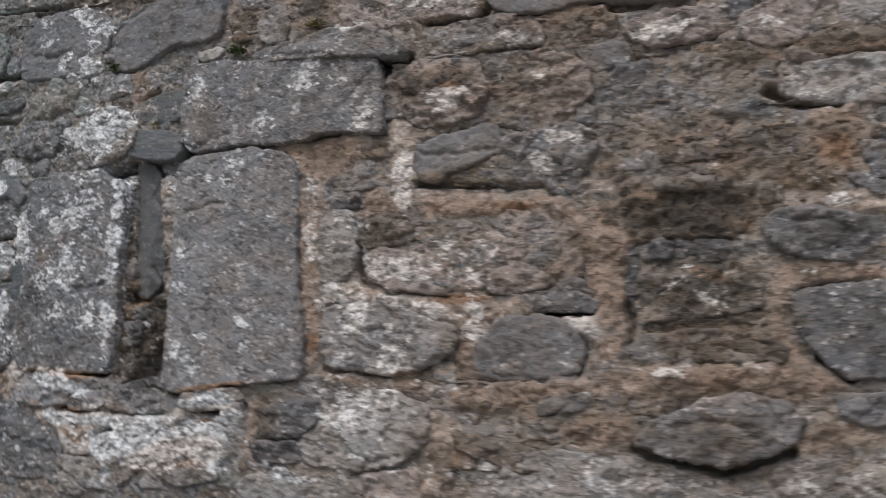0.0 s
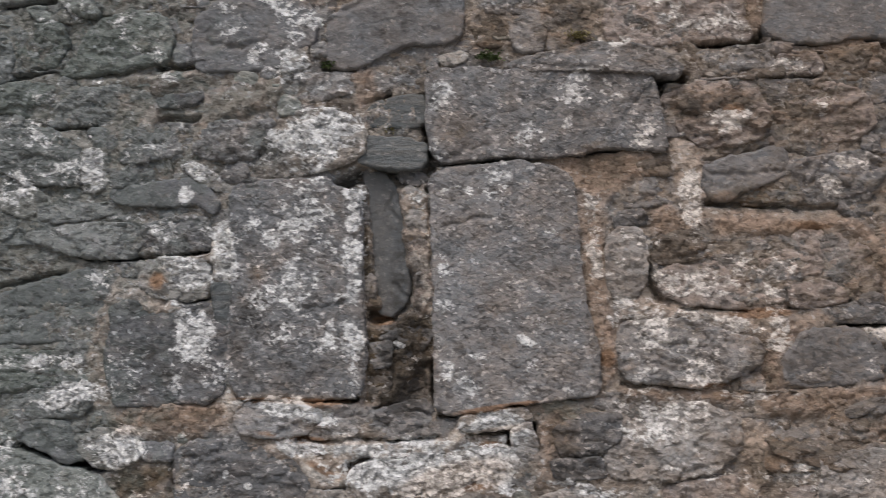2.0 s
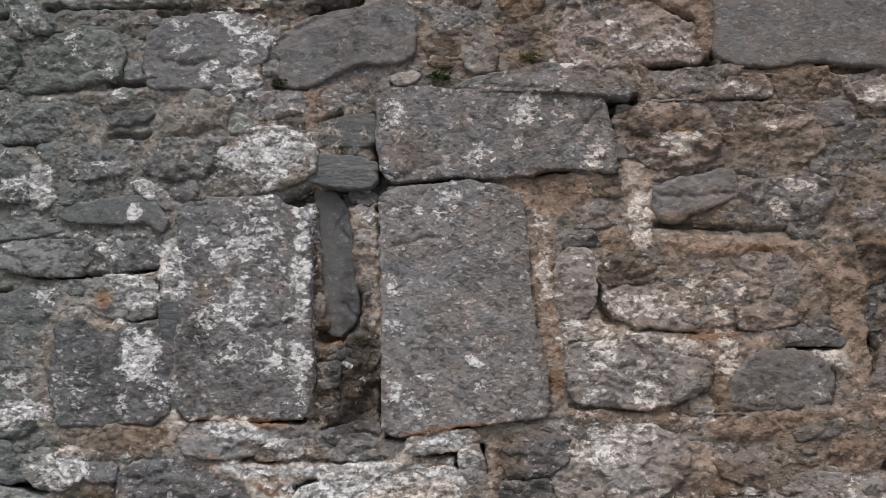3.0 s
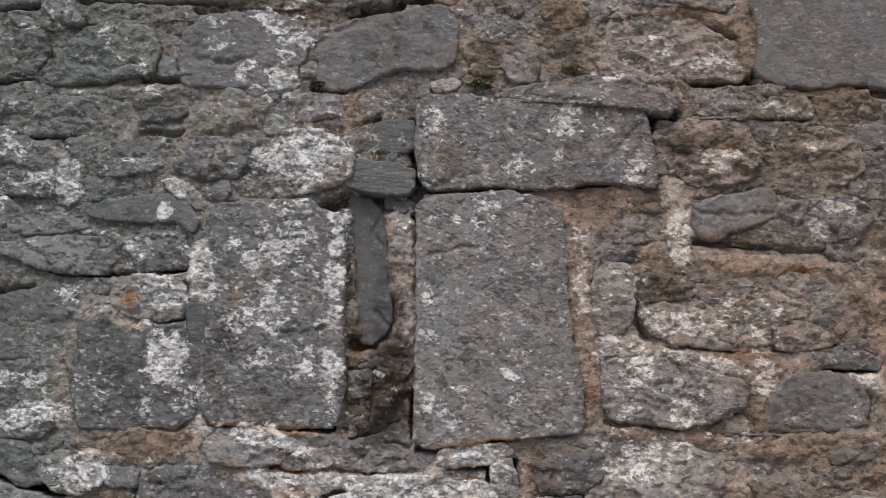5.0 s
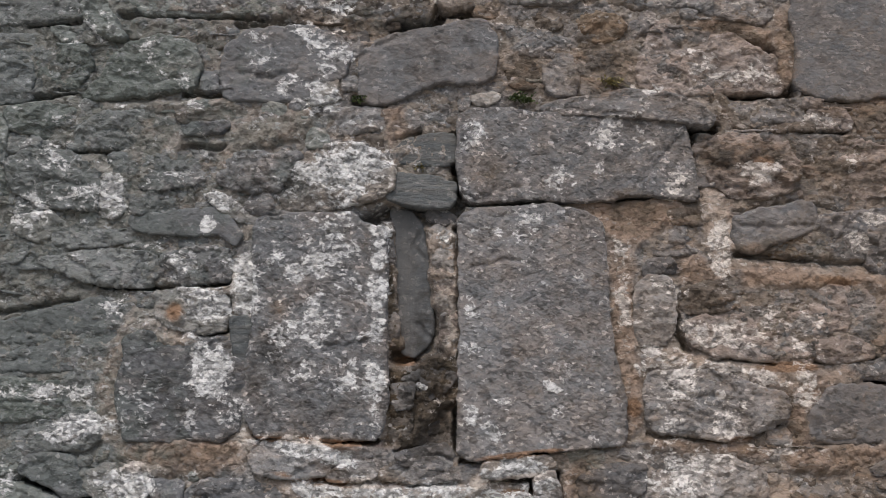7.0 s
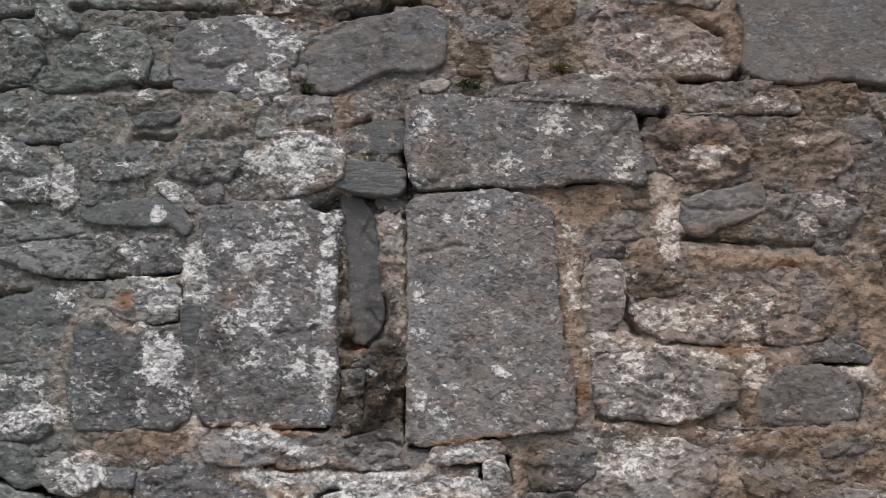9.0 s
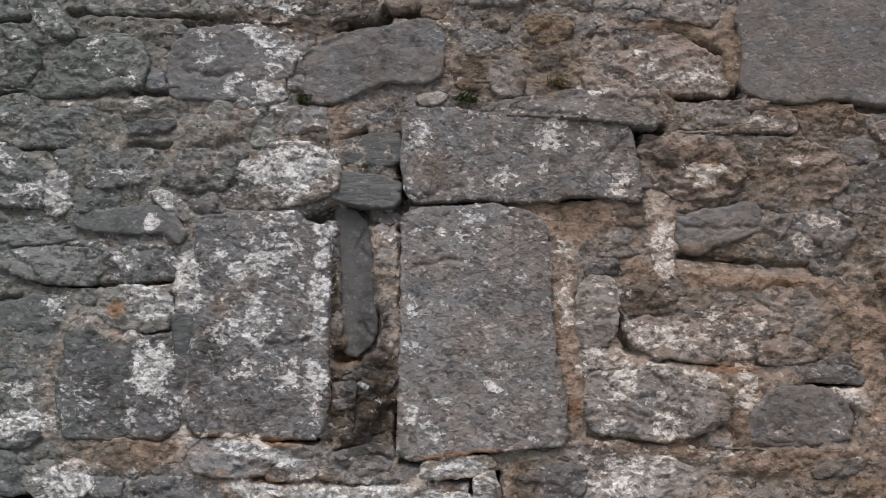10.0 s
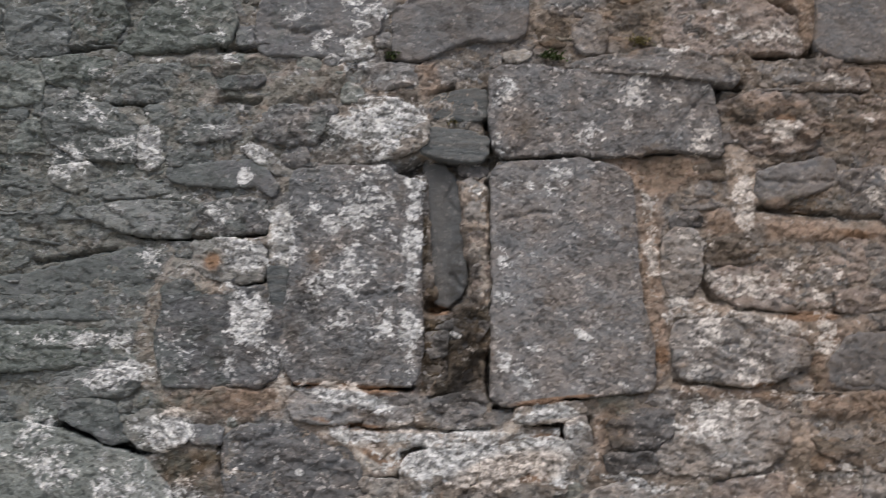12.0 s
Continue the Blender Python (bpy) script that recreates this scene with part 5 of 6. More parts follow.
stone("warm", 0.0054, edge=0.006, rough=0.004, corners=[(-0.321, 2.06), (-0.27, 2.062), (-0.254, 2.035), (-0.271, 2.029), (-0.306, 2.034), (-0.319, 2.043)])
stone("brown", 0.00324, edge=0.008, rough=0.004, corners=[(-0.269, 2.061), (-0.217, 2.053), (-0.182, 2.047), (-0.179, 2.024), (-0.201, 2.016), (-0.245, 2.022), (-0.252, 2.045)])
stone("warm", 0.00648, edge=0.012, rough=0.009, corners=[(-0.504, 2.002), (-0.447, 2.021), (-0.368, 2.022), (-0.342, 1.999), (-0.339, 1.965), (-0.353, 1.933), (-0.396, 1.921), (-0.448, 1.922), (-0.478, 1.944), (-0.495, 1.971)])
stone("warm", 0.00648, edge=0.011, rough=0.008, corners=[(-0.352, 2.019), (-0.272, 2.021), (-0.22, 2.008), (-0.191, 1.982), (-0.184, 1.942), (-0.215, 1.922), (-0.284, 1.92), (-0.344, 1.925), (-0.336, 1.965), (-0.337, 1.999)])
stone("slab", 0.0054, edge=0.012, rough=0.003, corners=[(-0.444, 1.887), (-0.414, 1.899), (-0.362, 1.904), (-0.344, 1.916), (-0.323, 1.91), (-0.317, 1.89), (-0.328, 1.868), (-0.371, 1.854), (-0.406, 1.835), (-0.44, 1.834), (-0.449, 1.856)])
stone("dark", 0.0054, edge=0.01, rough=0.008, corners=[(-0.317, 1.89), (-0.259, 1.898), (-0.207, 1.904), (-0.182, 1.889), (-0.174, 1.867), (-0.192, 1.845), (-0.235, 1.835), (-0.295, 1.834), (-0.32, 1.842), (-0.307, 1.868)])
stone("ochre", -0.002, edge=0.006, rough=0.005, corners=[(-0.396, 1.838), (-0.326, 1.862), (-0.314, 1.843), (-0.344, 1.829), (-0.387, 1.828)])
stone("dark", 0.00216, edge=0.008, rough=0.006, corners=[(-0.243, 1.831), (-0.191, 1.835), (-0.151, 1.829), (-0.158, 1.811), (-0.21, 1.801), (-0.244, 1.809)])
stone("warm", 0.00648, edge=0.01, rough=0.006, corners=[(-0.523, 1.72), (-0.51, 1.731), (-0.451, 1.748), (-0.399, 1.762), (-0.365, 1.78), (-0.28, 1.782), (-0.221, 1.776), (-0.201, 1.741), (-0.191, 1.691), (-0.242, 1.683), (-0.249, 1.702), (-0.283, 1.709), (-0.329, 1.7), (-0.334, 1.666), (-0.359, 1.663), (-0.41, 1.668), (-0.477, 1.675), (-0.515, 1.691)])
stone("warm", 0.0054, edge=0.007, rough=0.005, corners=[(-0.327, 1.697), (-0.282, 1.707), (-0.245, 1.698), (-0.241, 1.677), (-0.292, 1.667), (-0.325, 1.669)])
stone("brown", 0.0054, edge=0.008, rough=0.005, corners=[(-0.528, 1.776), (-0.492, 1.785), (-0.441, 1.78), (-0.403, 1.775), (-0.416, 1.757), (-0.467, 1.743), (-0.518, 1.737), (-0.531, 1.75)])
stone("pale2", 0.00756, edge=0.008, rough=0.004, corners=[(-0.595, 1.782), (-0.578, 1.793), (-0.548, 1.792), (-0.54, 1.758), (-0.543, 1.707), (-0.561, 1.689), (-0.591, 1.688), (-0.602, 1.714), (-0.6, 1.756)])
stone("grey", 0.0054, edge=0.008, rough=0.006, corners=[(-0.595, 1.848), (-0.569, 1.866), (-0.535, 1.876), (-0.496, 1.868), (-0.494, 1.833), (-0.518, 1.828), (-0.552, 1.827), (-0.587, 1.831)])
stone("dark", 0.00216, edge=0.007, rough=0.005, corners=[(-0.586, 1.821), (-0.543, 1.822), (-0.536, 1.802), (-0.586, 1.794)])
stone("brown", 0.00216, edge=0.006, rough=0.004, corners=[(-0.547, 1.908), (-0.499, 1.909), (-0.495, 1.875), (-0.543, 1.878)])
stone("grey", 0.00864, edge=0.009, rough=0.005, corners=[(-0.583, 1.642), (-0.57, 1.649), (-0.494, 1.651), (-0.453, 1.642), (-0.411, 1.626), (-0.374, 1.619), (-0.374, 1.594), (-0.395, 1.573), (-0.429, 1.56), (-0.47, 1.55), (-0.52, 1.556), (-0.57, 1.56), (-0.585, 1.576), (-0.588, 1.613)])
stone("slab", 0.0054, edge=0.01, rough=0.003, corners=[(-0.327, 1.608), (-0.31, 1.629), (-0.251, 1.635), (-0.21, 1.623), (-0.195, 1.603), (-0.192, 1.579), (-0.201, 1.558), (-0.246, 1.553), (-0.312, 1.548), (-0.341, 1.554), (-0.346, 1.578), (-0.34, 1.595)])
stone("dark", 0.0054, edge=0.006, rough=0.004, corners=[(-0.288, 1.657), (-0.242, 1.668), (-0.2, 1.665), (-0.172, 1.654), (-0.176, 1.643), (-0.243, 1.645), (-0.276, 1.644)])
stone("dark", 0.00432, edge=0.006, rough=0.004, corners=[(-0.256, 1.51), (-0.222, 1.527), (-0.181, 1.53), (-0.19, 1.514), (-0.248, 1.504)])
stone("pale2", 0.00864, edge=0.01, rough=0.006, corners=[(-0.592, 1.521), (-0.539, 1.53), (-0.462, 1.523), (-0.415, 1.503), (-0.412, 1.461), (-0.456, 1.426), (-0.517, 1.415), (-0.602, 1.417), (-0.614, 1.449), (-0.588, 1.474)])
stone("dark", 0.00648, edge=0.008, rough=0.006, corners=[(-0.691, 1.489), (-0.652, 1.507), (-0.587, 1.515), (-0.589, 1.474), (-0.618, 1.455), (-0.678, 1.452)])
stone("dark", 0.00432, edge=0.008, rough=0.005, corners=[(-0.691, 1.443), (-0.619, 1.447), (-0.61, 1.419), (-0.67, 1.413), (-0.691, 1.422)])
stone("warm", 0.00756, edge=0.009, rough=0.006, corners=[(-0.525, 1.402), (-0.482, 1.411), (-0.424, 1.416), (-0.421, 1.384), (-0.433, 1.352), (-0.51, 1.351), (-0.53, 1.375)])
stone("brown", 0.00432, edge=0.008, rough=0.006, corners=[(-0.373, 1.478), (-0.324, 1.468), (-0.289, 1.462), (-0.259, 1.454), (-0.261, 1.425), (-0.325, 1.438), (-0.368, 1.453)])
stone("warm", 0.0054, edge=0.01, rough=0.007, corners=[(-0.374, 1.415), (-0.326, 1.435), (-0.24, 1.423), (-0.226, 1.372), (-0.279, 1.342), (-0.364, 1.349)])
stone("pale2", 0.00648, edge=0.009, rough=0.006, corners=[(-0.696, 1.393), (-0.645, 1.406), (-0.535, 1.398), (-0.537, 1.342), (-0.714, 1.335), (-0.73, 1.376)])
stone("pale2", 0.0054, edge=0.006, rough=0.004, corners=[(-0.751, 1.488), (-0.729, 1.499), (-0.717, 1.481), (-0.714, 1.447), (-0.717, 1.405), (-0.747, 1.405), (-0.753, 1.446)])
stone("pale", 0.00648, edge=0.009, rough=0.006, corners=[(-1.004, 1.421), (-0.986, 1.44), (-0.927, 1.446), (-0.886, 1.442), (-0.892, 1.403), (-0.925, 1.373), (-0.959, 1.356), (-1.003, 1.36)])
stone("pale", 0.00756, edge=0.009, rough=0.006, corners=[(-0.882, 1.443), (-0.824, 1.46), (-0.76, 1.466), (-0.751, 1.43), (-0.756, 1.388), (-0.815, 1.371), (-0.882, 1.393)])
stone("pale", 0.00864, edge=0.006, rough=0.004, corners=[(-0.829, 1.509), (-0.79, 1.519), (-0.73, 1.521), (-0.721, 1.51), (-0.756, 1.494), (-0.807, 1.488), (-0.833, 1.491)])
stone("grey", 0.00756, edge=0.007, rough=0.005, corners=[(-1.169, 1.529), (-1.123, 1.538), (-1.064, 1.532), (-1.004, 1.527), (-0.994, 1.513), (-1.045, 1.508), (-1.062, 1.497), (-1.069, 1.486), (-1.12, 1.483), (-1.166, 1.49), (-1.181, 1.51)])
stone("grey", 0.0054, edge=0.005, rough=0.004, corners=[(-1.062, 1.488), (-1.037, 1.504), (-0.987, 1.508), (-0.99, 1.486), (-1.036, 1.48), (-1.059, 1.48)])
stone("dark", 0.00756, edge=0.01, rough=0.005, corners=[(-1.272, 1.459), (-1.243, 1.476), (-1.184, 1.48), (-1.132, 1.464), (-1.08, 1.445), (-1.062, 1.417), (-1.069, 1.379), (-1.128, 1.362), (-1.204, 1.365), (-1.264, 1.38), (-1.274, 1.413)])
stone("pale", 0.00648, edge=0.008, rough=0.005, corners=[(-1.062, 1.4), (-1.011, 1.399), (-1.006, 1.36), (-1.018, 1.343), (-1.06, 1.346)])
stone("pale", 0.00648, edge=0.008, rough=0.006, corners=[(-1.431, 1.484), (-1.398, 1.496), (-1.347, 1.495), (-1.337, 1.474), (-1.327, 1.454), (-1.36, 1.437), (-1.39, 1.44), (-1.416, 1.456)])
stone("dark", 0.00216, edge=0.006, rough=0.004, corners=[(-1.336, 1.474), (-1.278, 1.475), (-1.275, 1.45), (-1.319, 1.449)])
stone("brown", 0.00324, edge=0.009, rough=0.005, corners=[(-1.368, 1.388), (-1.316, 1.391), (-1.275, 1.396), (-1.27, 1.355), (-1.279, 1.33), (-1.345, 1.325)])
stone("lichen", 0.01188, edge=0.012, rough=0.005, facet=0.6, corners=[(-1.656, 1.472), (-1.606, 1.473), (-1.564, 1.473), (-1.512, 1.463), (-1.451, 1.44), (-1.391, 1.424), (-1.364, 1.396), (-1.346, 1.37), (-1.36, 1.322), (-1.641, 1.31)])
stone("dark", 0.00648, edge=0.008, rough=0.004, corners=[(-1.525, 1.484), (-1.518, 1.512), (-1.484, 1.515), (-1.441, 1.506), (-1.435, 1.481), (-1.416, 1.452), (-1.445, 1.448), (-1.49, 1.472)])
stone("green", 0.00648, edge=0.009, rough=0.0035, corners=[(-1.673, 1.616), (-1.57, 1.622), (-1.492, 1.619), (-1.449, 1.613), (-1.435, 1.596), (-1.446, 1.574), (-1.514, 1.56), (-1.582, 1.555), (-1.667, 1.556)])
stone("grey", 0.0054, edge=0.008, rough=0.0035, corners=[(-1.562, 1.524), (-1.53, 1.541), (-1.462, 1.555), (-1.407, 1.56), (-1.401, 1.537), (-1.425, 1.519), (-1.485, 1.516), (-1.552, 1.507)])
stone("dark", 0.00324, edge=0.008, rough=0.004, corners=[(-1.668, 1.543), (-1.583, 1.549), (-1.568, 1.525), (-1.569, 1.487), (-1.662, 1.48)])
stone("green", 0.00324, edge=0.006, rough=0.004, corners=[(-1.568, 1.502), (-1.529, 1.507), (-1.53, 1.485), (-1.56, 1.48)])
stone("slab", 0.0027, edge=0.012, rough=0.003, facet=0.5, corners=[(-1.519, 1.724), (-1.459, 1.739), (-1.425, 1.748), (-1.38, 1.731), (-1.382, 1.702), (-1.401, 1.658), (-1.426, 1.64), (-1.495, 1.634), (-1.573, 1.635), (-1.677, 1.633), (-1.682, 1.687), (-1.579, 1.705)])
stone("dark", -0.012, edge=0.01, rough=0.0035, corners=[(-1.592, 1.788), (-1.53, 1.786), (-1.486, 1.79), (-1.453, 1.772), (-1.386, 1.756), (-1.447, 1.745), (-1.526, 1.734), (-1.586, 1.72), (-1.691, 1.712), (-1.695, 1.75), (-1.607, 1.756)])
stone("grey", 0.00864, edge=0.009, rough=0.005, corners=[(-1.523, 1.803), (-1.48, 1.813), (-1.41, 1.822), (-1.344, 1.816), (-1.331, 1.787), (-1.354, 1.766), (-1.407, 1.767), (-1.455, 1.775), (-1.492, 1.791)])
stone("grey", 0.00648, edge=0.007, rough=0.005, corners=[(-1.333, 1.811), (-1.288, 1.827), (-1.234, 1.826), (-1.215, 1.798), (-1.223, 1.78), (-1.285, 1.771), (-1.329, 1.778)])
stone("pale", 0.00756, edge=0.007, rough=0.005, corners=[(-1.336, 1.757), (-1.284, 1.764), (-1.226, 1.753), (-1.22, 1.722), (-1.228, 1.704), (-1.263, 1.695), (-1.307, 1.703), (-1.33, 1.72)])
stone("dark", 0.009, edge=0.006, rough=0.003, facet=0.5, corners=[(-1.378, 1.686), (-1.346, 1.697), (-1.314, 1.675), (-1.269, 1.676), (-1.264, 1.662), (-1.232, 1.666), (-1.19, 1.65), (-1.19, 1.591), (-1.2, 1.549), (-1.225, 1.536), (-1.267, 1.537), (-1.318, 1.535), (-1.367, 1.534), (-1.379, 1.58), (-1.386, 1.613), (-1.375, 1.647)])
stone("dark", 0.00324, edge=0.005, rough=0.004, corners=[(-1.267, 1.676), (-1.221, 1.69), (-1.211, 1.661), (-1.244, 1.656)])
stone("slate", 0.00216, edge=0.005, rough=0.002, corners=[(-1.218, 1.72), (-1.185, 1.721), (-1.181, 1.682), (-1.196, 1.645), (-1.209, 1.664)])
stone("grey", 0.00432, edge=0.008, rough=0.0035, corners=[(-1.442, 2.043), (-1.379, 2.046), (-1.333, 2.041), (-1.325, 2.021), (-1.34, 1.998), (-1.393, 1.988), (-1.447, 1.987), (-1.496, 1.984), (-1.472, 2.019)])
stone("green", 0.00486, edge=0.005, rough=0.003, corners=[(-1.443, 2.061), (-1.344, 2.062), (-1.254, 2.067), (-1.253, 2.054), (-1.343, 2.048), (-1.442, 2.049)])
stone("green", 0.00756, edge=0.011, rough=0.0035, corners=[(-1.434, 2.131), (-1.404, 2.158), (-1.35, 2.173), (-1.304, 2.161), (-1.285, 2.123), (-1.299, 2.086), (-1.353, 2.076), (-1.433, 2.065), (-1.479, 2.07), (-1.445, 2.103)])
stone("slab", 0.00648, edge=0.011, rough=0.0035, facet=0.6, corners=[(-1.249, 2.153), (-1.214, 2.18), (-1.159, 2.188), (-1.114, 2.19), (-1.068, 2.174), (-1.044, 2.15), (-1.061, 2.107), (-1.088, 2.098), (-1.111, 2.071), (-1.181, 2.066), (-1.244, 2.07), (-1.255, 2.105)])
stone("pale", 0.00432, edge=0.007, rough=0.005, corners=[(-1.109, 2.093), (-1.07, 2.103), (-1.063, 2.07), (-1.105, 2.061)])
stone("brown", 0.0027, edge=0.006, rough=0.004, corners=[(-1.325, 2.043), (-1.253, 2.053), (-1.199, 2.054), (-1.19, 2.044), (-1.252, 2.033), (-1.315, 2.03)])
stone("dark", 0.00108, edge=0.005, rough=0.004, corners=[(-1.315, 2.026), (-1.234, 2.03), (-1.252, 2.013), (-1.305, 2.011)])
stone("grey", 0.00432, edge=0.008, rough=0.005, corners=[(-1.093, 2.054), (-0.992, 2.055), (-0.991, 2.025), (-1.036, 2.017), (-1.09, 2.019)])
stone("green", 0.0054, edge=0.009, rough=0.003, corners=[(-1.42, 2.243), (-1.359, 2.293), (-1.164, 2.295), (-1.156, 2.221), (-1.225, 2.216), (-1.317, 2.212), (-1.39, 2.215)])
stone("grey", 0.00432, edge=0.008, rough=0.004, corners=[(-1.656, 2.186), (-1.624, 2.242), (-1.579, 2.257), (-1.503, 2.238), (-1.487, 2.207), (-1.537, 2.197), (-1.601, 2.189)])
stone("green", 0.0054, edge=0.008, rough=0.006, corners=[(-1.488, 2.228), (-1.457, 2.238), (-1.431, 2.199), (-1.41, 2.166), (-1.447, 2.17), (-1.476, 2.194)])
stone("green", 0.00324, edge=0.005, rough=0.003, corners=[(-1.536, 2.18), (-1.509, 2.188), (-1.489, 2.173), (-1.511, 2.163)])
stone("green", 0.00648, edge=0.01, rough=0.008, corners=[(-1.556, 2.135), (-1.523, 2.158), (-1.477, 2.153), (-1.461, 2.122), (-1.481, 2.086), (-1.517, 2.084), (-1.546, 2.102)])
stone("dark", 0.00324, edge=0.01, rough=0.005, corners=[(-1.66, 2.131), (-1.597, 2.146), (-1.567, 2.134), (-1.557, 2.103), (-1.562, 2.065), (-1.652, 2.05)])
stone("green", 0.00486, edge=0.009, rough=0.005, corners=[(-1.596, 2.046), (-1.525, 2.059), (-1.488, 2.05), (-1.492, 2.019), (-1.52, 2), (-1.584, 2.013)])
stone("green", 0.00324, edge=0.008, rough=0.005, corners=[(-1.669, 2.041), (-1.606, 2.044), (-1.589, 2.014), (-1.595, 1.981), (-1.662, 1.971)])
stone("grey", 0.00648, edge=0.009, rough=0.0035, corners=[(-1.395, 1.962), (-1.373, 1.978), (-1.293, 1.983), (-1.257, 1.97), (-1.251, 1.939), (-1.307, 1.924), (-1.369, 1.919), (-1.393, 1.937)])
stone("grey", 0.00756, edge=0.011, rough=0.0035, corners=[(-1.587, 1.962), (-1.553, 1.98), (-1.489, 1.977), (-1.452, 1.959), (-1.439, 1.943), (-1.435, 1.886), (-1.518, 1.888), (-1.574, 1.916)])
stone("pale", 0.00648, edge=0.007, rough=0.005, corners=[(-1.433, 1.941), (-1.405, 1.948), (-1.392, 1.892), (-1.406, 1.873), (-1.431, 1.877)])
stone("slab", 0.006, edge=0.005, rough=0.0015, facet=0.2, corners=[(-1.385, 1.874), (-1.341, 1.879), (-1.288, 1.886), (-1.257, 1.889), (-1.23, 1.876), (-1.207, 1.85), (-1.213, 1.832), (-1.246, 1.851), (-1.286, 1.847), (-1.33, 1.85), (-1.375, 1.855)])
stone("pale", 0.00486, edge=0.007, rough=0.005, corners=[(-1.571, 1.87), (-1.509, 1.881), (-1.481, 1.857), (-1.523, 1.834), (-1.559, 1.845)])
stone("grey", 0.00378, edge=0.006, rough=0.005, corners=[(-1.502, 1.844), (-1.436, 1.849), (-1.375, 1.854), (-1.374, 1.839), (-1.435, 1.829), (-1.496, 1.826)])
stone("green", 0.00378, edge=0.007, rough=0.005, corners=[(-1.641, 1.944), (-1.597, 1.953), (-1.583, 1.917), (-1.588, 1.876), (-1.633, 1.867)])
stone("grey", 0.00486, edge=0.008, rough=0.005, corners=[(-1.648, 1.848), (-1.583, 1.861), (-1.54, 1.823), (-1.555, 1.801), (-1.642, 1.789)])
stone("brown", 0.0054, edge=0.009, rough=0.006, corners=[(-1.13, 2.246), (-1.081, 2.29), (-0.952, 2.292), (-0.923, 2.233), (-0.941, 2.212), (-0.996, 2.215), (-1.078, 2.214), (-1.115, 2.222)])
stone("pale2", 0.00648, edge=0.007, rough=0.004, corners=[(-0.91, 2.25), (-0.897, 2.291), (-0.842, 2.292), (-0.832, 2.236), (-0.896, 2.223), (-0.908, 2.231)])
stone("brown", -0.012, edge=0.008, rough=0.005, corners=[(-1.08, 2.208), (-0.997, 2.209), (-0.969, 2.2), (-0.997, 2.187), (-1.061, 2.189)])
stone("brown", 0.00108, edge=0.008, rough=0.005, corners=[(-0.84, 2.251), (-0.812, 2.241), (-0.814, 2.207), (-0.85, 2.212)])
stone("grey", 0.0054, edge=0.008, rough=0.004, corners=[(-0.805, 2.264), (-0.759, 2.293), (-0.677, 2.294), (-0.682, 2.24), (-0.732, 2.233), (-0.796, 2.239)])
stone("brown", 0.00324, edge=0.008, rough=0.005, corners=[(-0.667, 2.295), (-0.567, 2.296), (-0.576, 2.23), (-0.641, 2.227), (-0.673, 2.241)])
stone("brown", 0.00432, edge=0.005, rough=0.003, corners=[(-0.777, 2.229), (-0.677, 2.225), (-0.587, 2.218), (-0.592, 2.208), (-0.714, 2.21), (-0.805, 2.21), (-0.8, 2.224)])
stone("dark", 0.00648, edge=0.01, rough=0.004, corners=[(-0.162, 1.955), (-0.15, 1.98), (-0.111, 1.983), (-0.066, 1.972), (-0.033, 1.963), (-0.021, 1.942), (-0.026, 1.915), (-0.066, 1.913), (-0.119, 1.913), (-0.153, 1.922)])
stone("pale2", 0.00756, edge=0.009, rough=0.005, corners=[(0.058, 1.934), (0.089, 1.961), (0.143, 1.965), (0.237, 1.959), (0.241, 1.906), (0.179, 1.906), (0.128, 1.909), (0.082, 1.917)])
stone("brown", 0.00432, edge=0.007, rough=0.004, corners=[(0.077, 1.993), (0.131, 2.006), (0.183, 2.018), (0.24, 2.022), (0.239, 1.985), (0.182, 1.975), (0.143, 1.974), (0.097, 1.979)])
stone("warm", 0.00432, edge=0.009, rough=0.005, corners=[(0.014, 2.033), (0.043, 2.047), (0.078, 2.065), (0.112, 2.06), (0.105, 2.03), (0.09, 2.001), (0.056, 1.993), (0.021, 2.005)])
stone("pale2", 0.00648, edge=0.008, rough=0.004, corners=[(0.138, 2.032), (0.146, 2.07), (0.242, 2.071), (0.24, 2.025), (0.176, 2.006), (0.144, 2.009)])
stone("warm", 0.0054, edge=0.008, rough=0.006, corners=[(-0.143, 2.043), (-0.104, 2.052), (-0.044, 2.056), (-0.007, 2.044), (-0, 2.023), (-0.029, 2.014), (-0.066, 2.009), (-0.104, 2.009), (-0.135, 2.025)])
stone("brown", 0.00324, edge=0.008, rough=0.006, corners=[(-0.257, 2.061), (-0.192, 2.07), (-0.151, 2.054), (-0.155, 2.032), (-0.224, 2.036)])
stone("brown", -0.014, edge=0.008, rough=0.005, corners=[(-0.188, 2.101), (-0.131, 2.119), (-0.03, 2.104), (-0.001, 2.063), (-0.069, 2.066), (-0.147, 2.061)])
stone("brown", 0.0054, edge=0.007, rough=0.007, bed=3, corners=[(-0.081, 1.84), (-0.023, 1.859), (0.033, 1.878), (0.074, 1.883), (0.094, 1.874), (0.097, 1.842), (0.073, 1.826), (0.005, 1.827), (-0.052, 1.826)])
stone("brown", 0.0027, edge=0.008, rough=0.005, bed=2, corners=[(-0.174, 1.913), (-0.104, 1.909), (-0.023, 1.908), (0.023, 1.897), (-0.031, 1.874), (-0.104, 1.859), (-0.158, 1.869)])
stone("dark", 0.00432, edge=0.008, rough=0.005, corners=[(0.158, 1.838), (0.178, 1.858), (0.239, 1.854), (0.237, 1.812), (0.17, 1.809)])
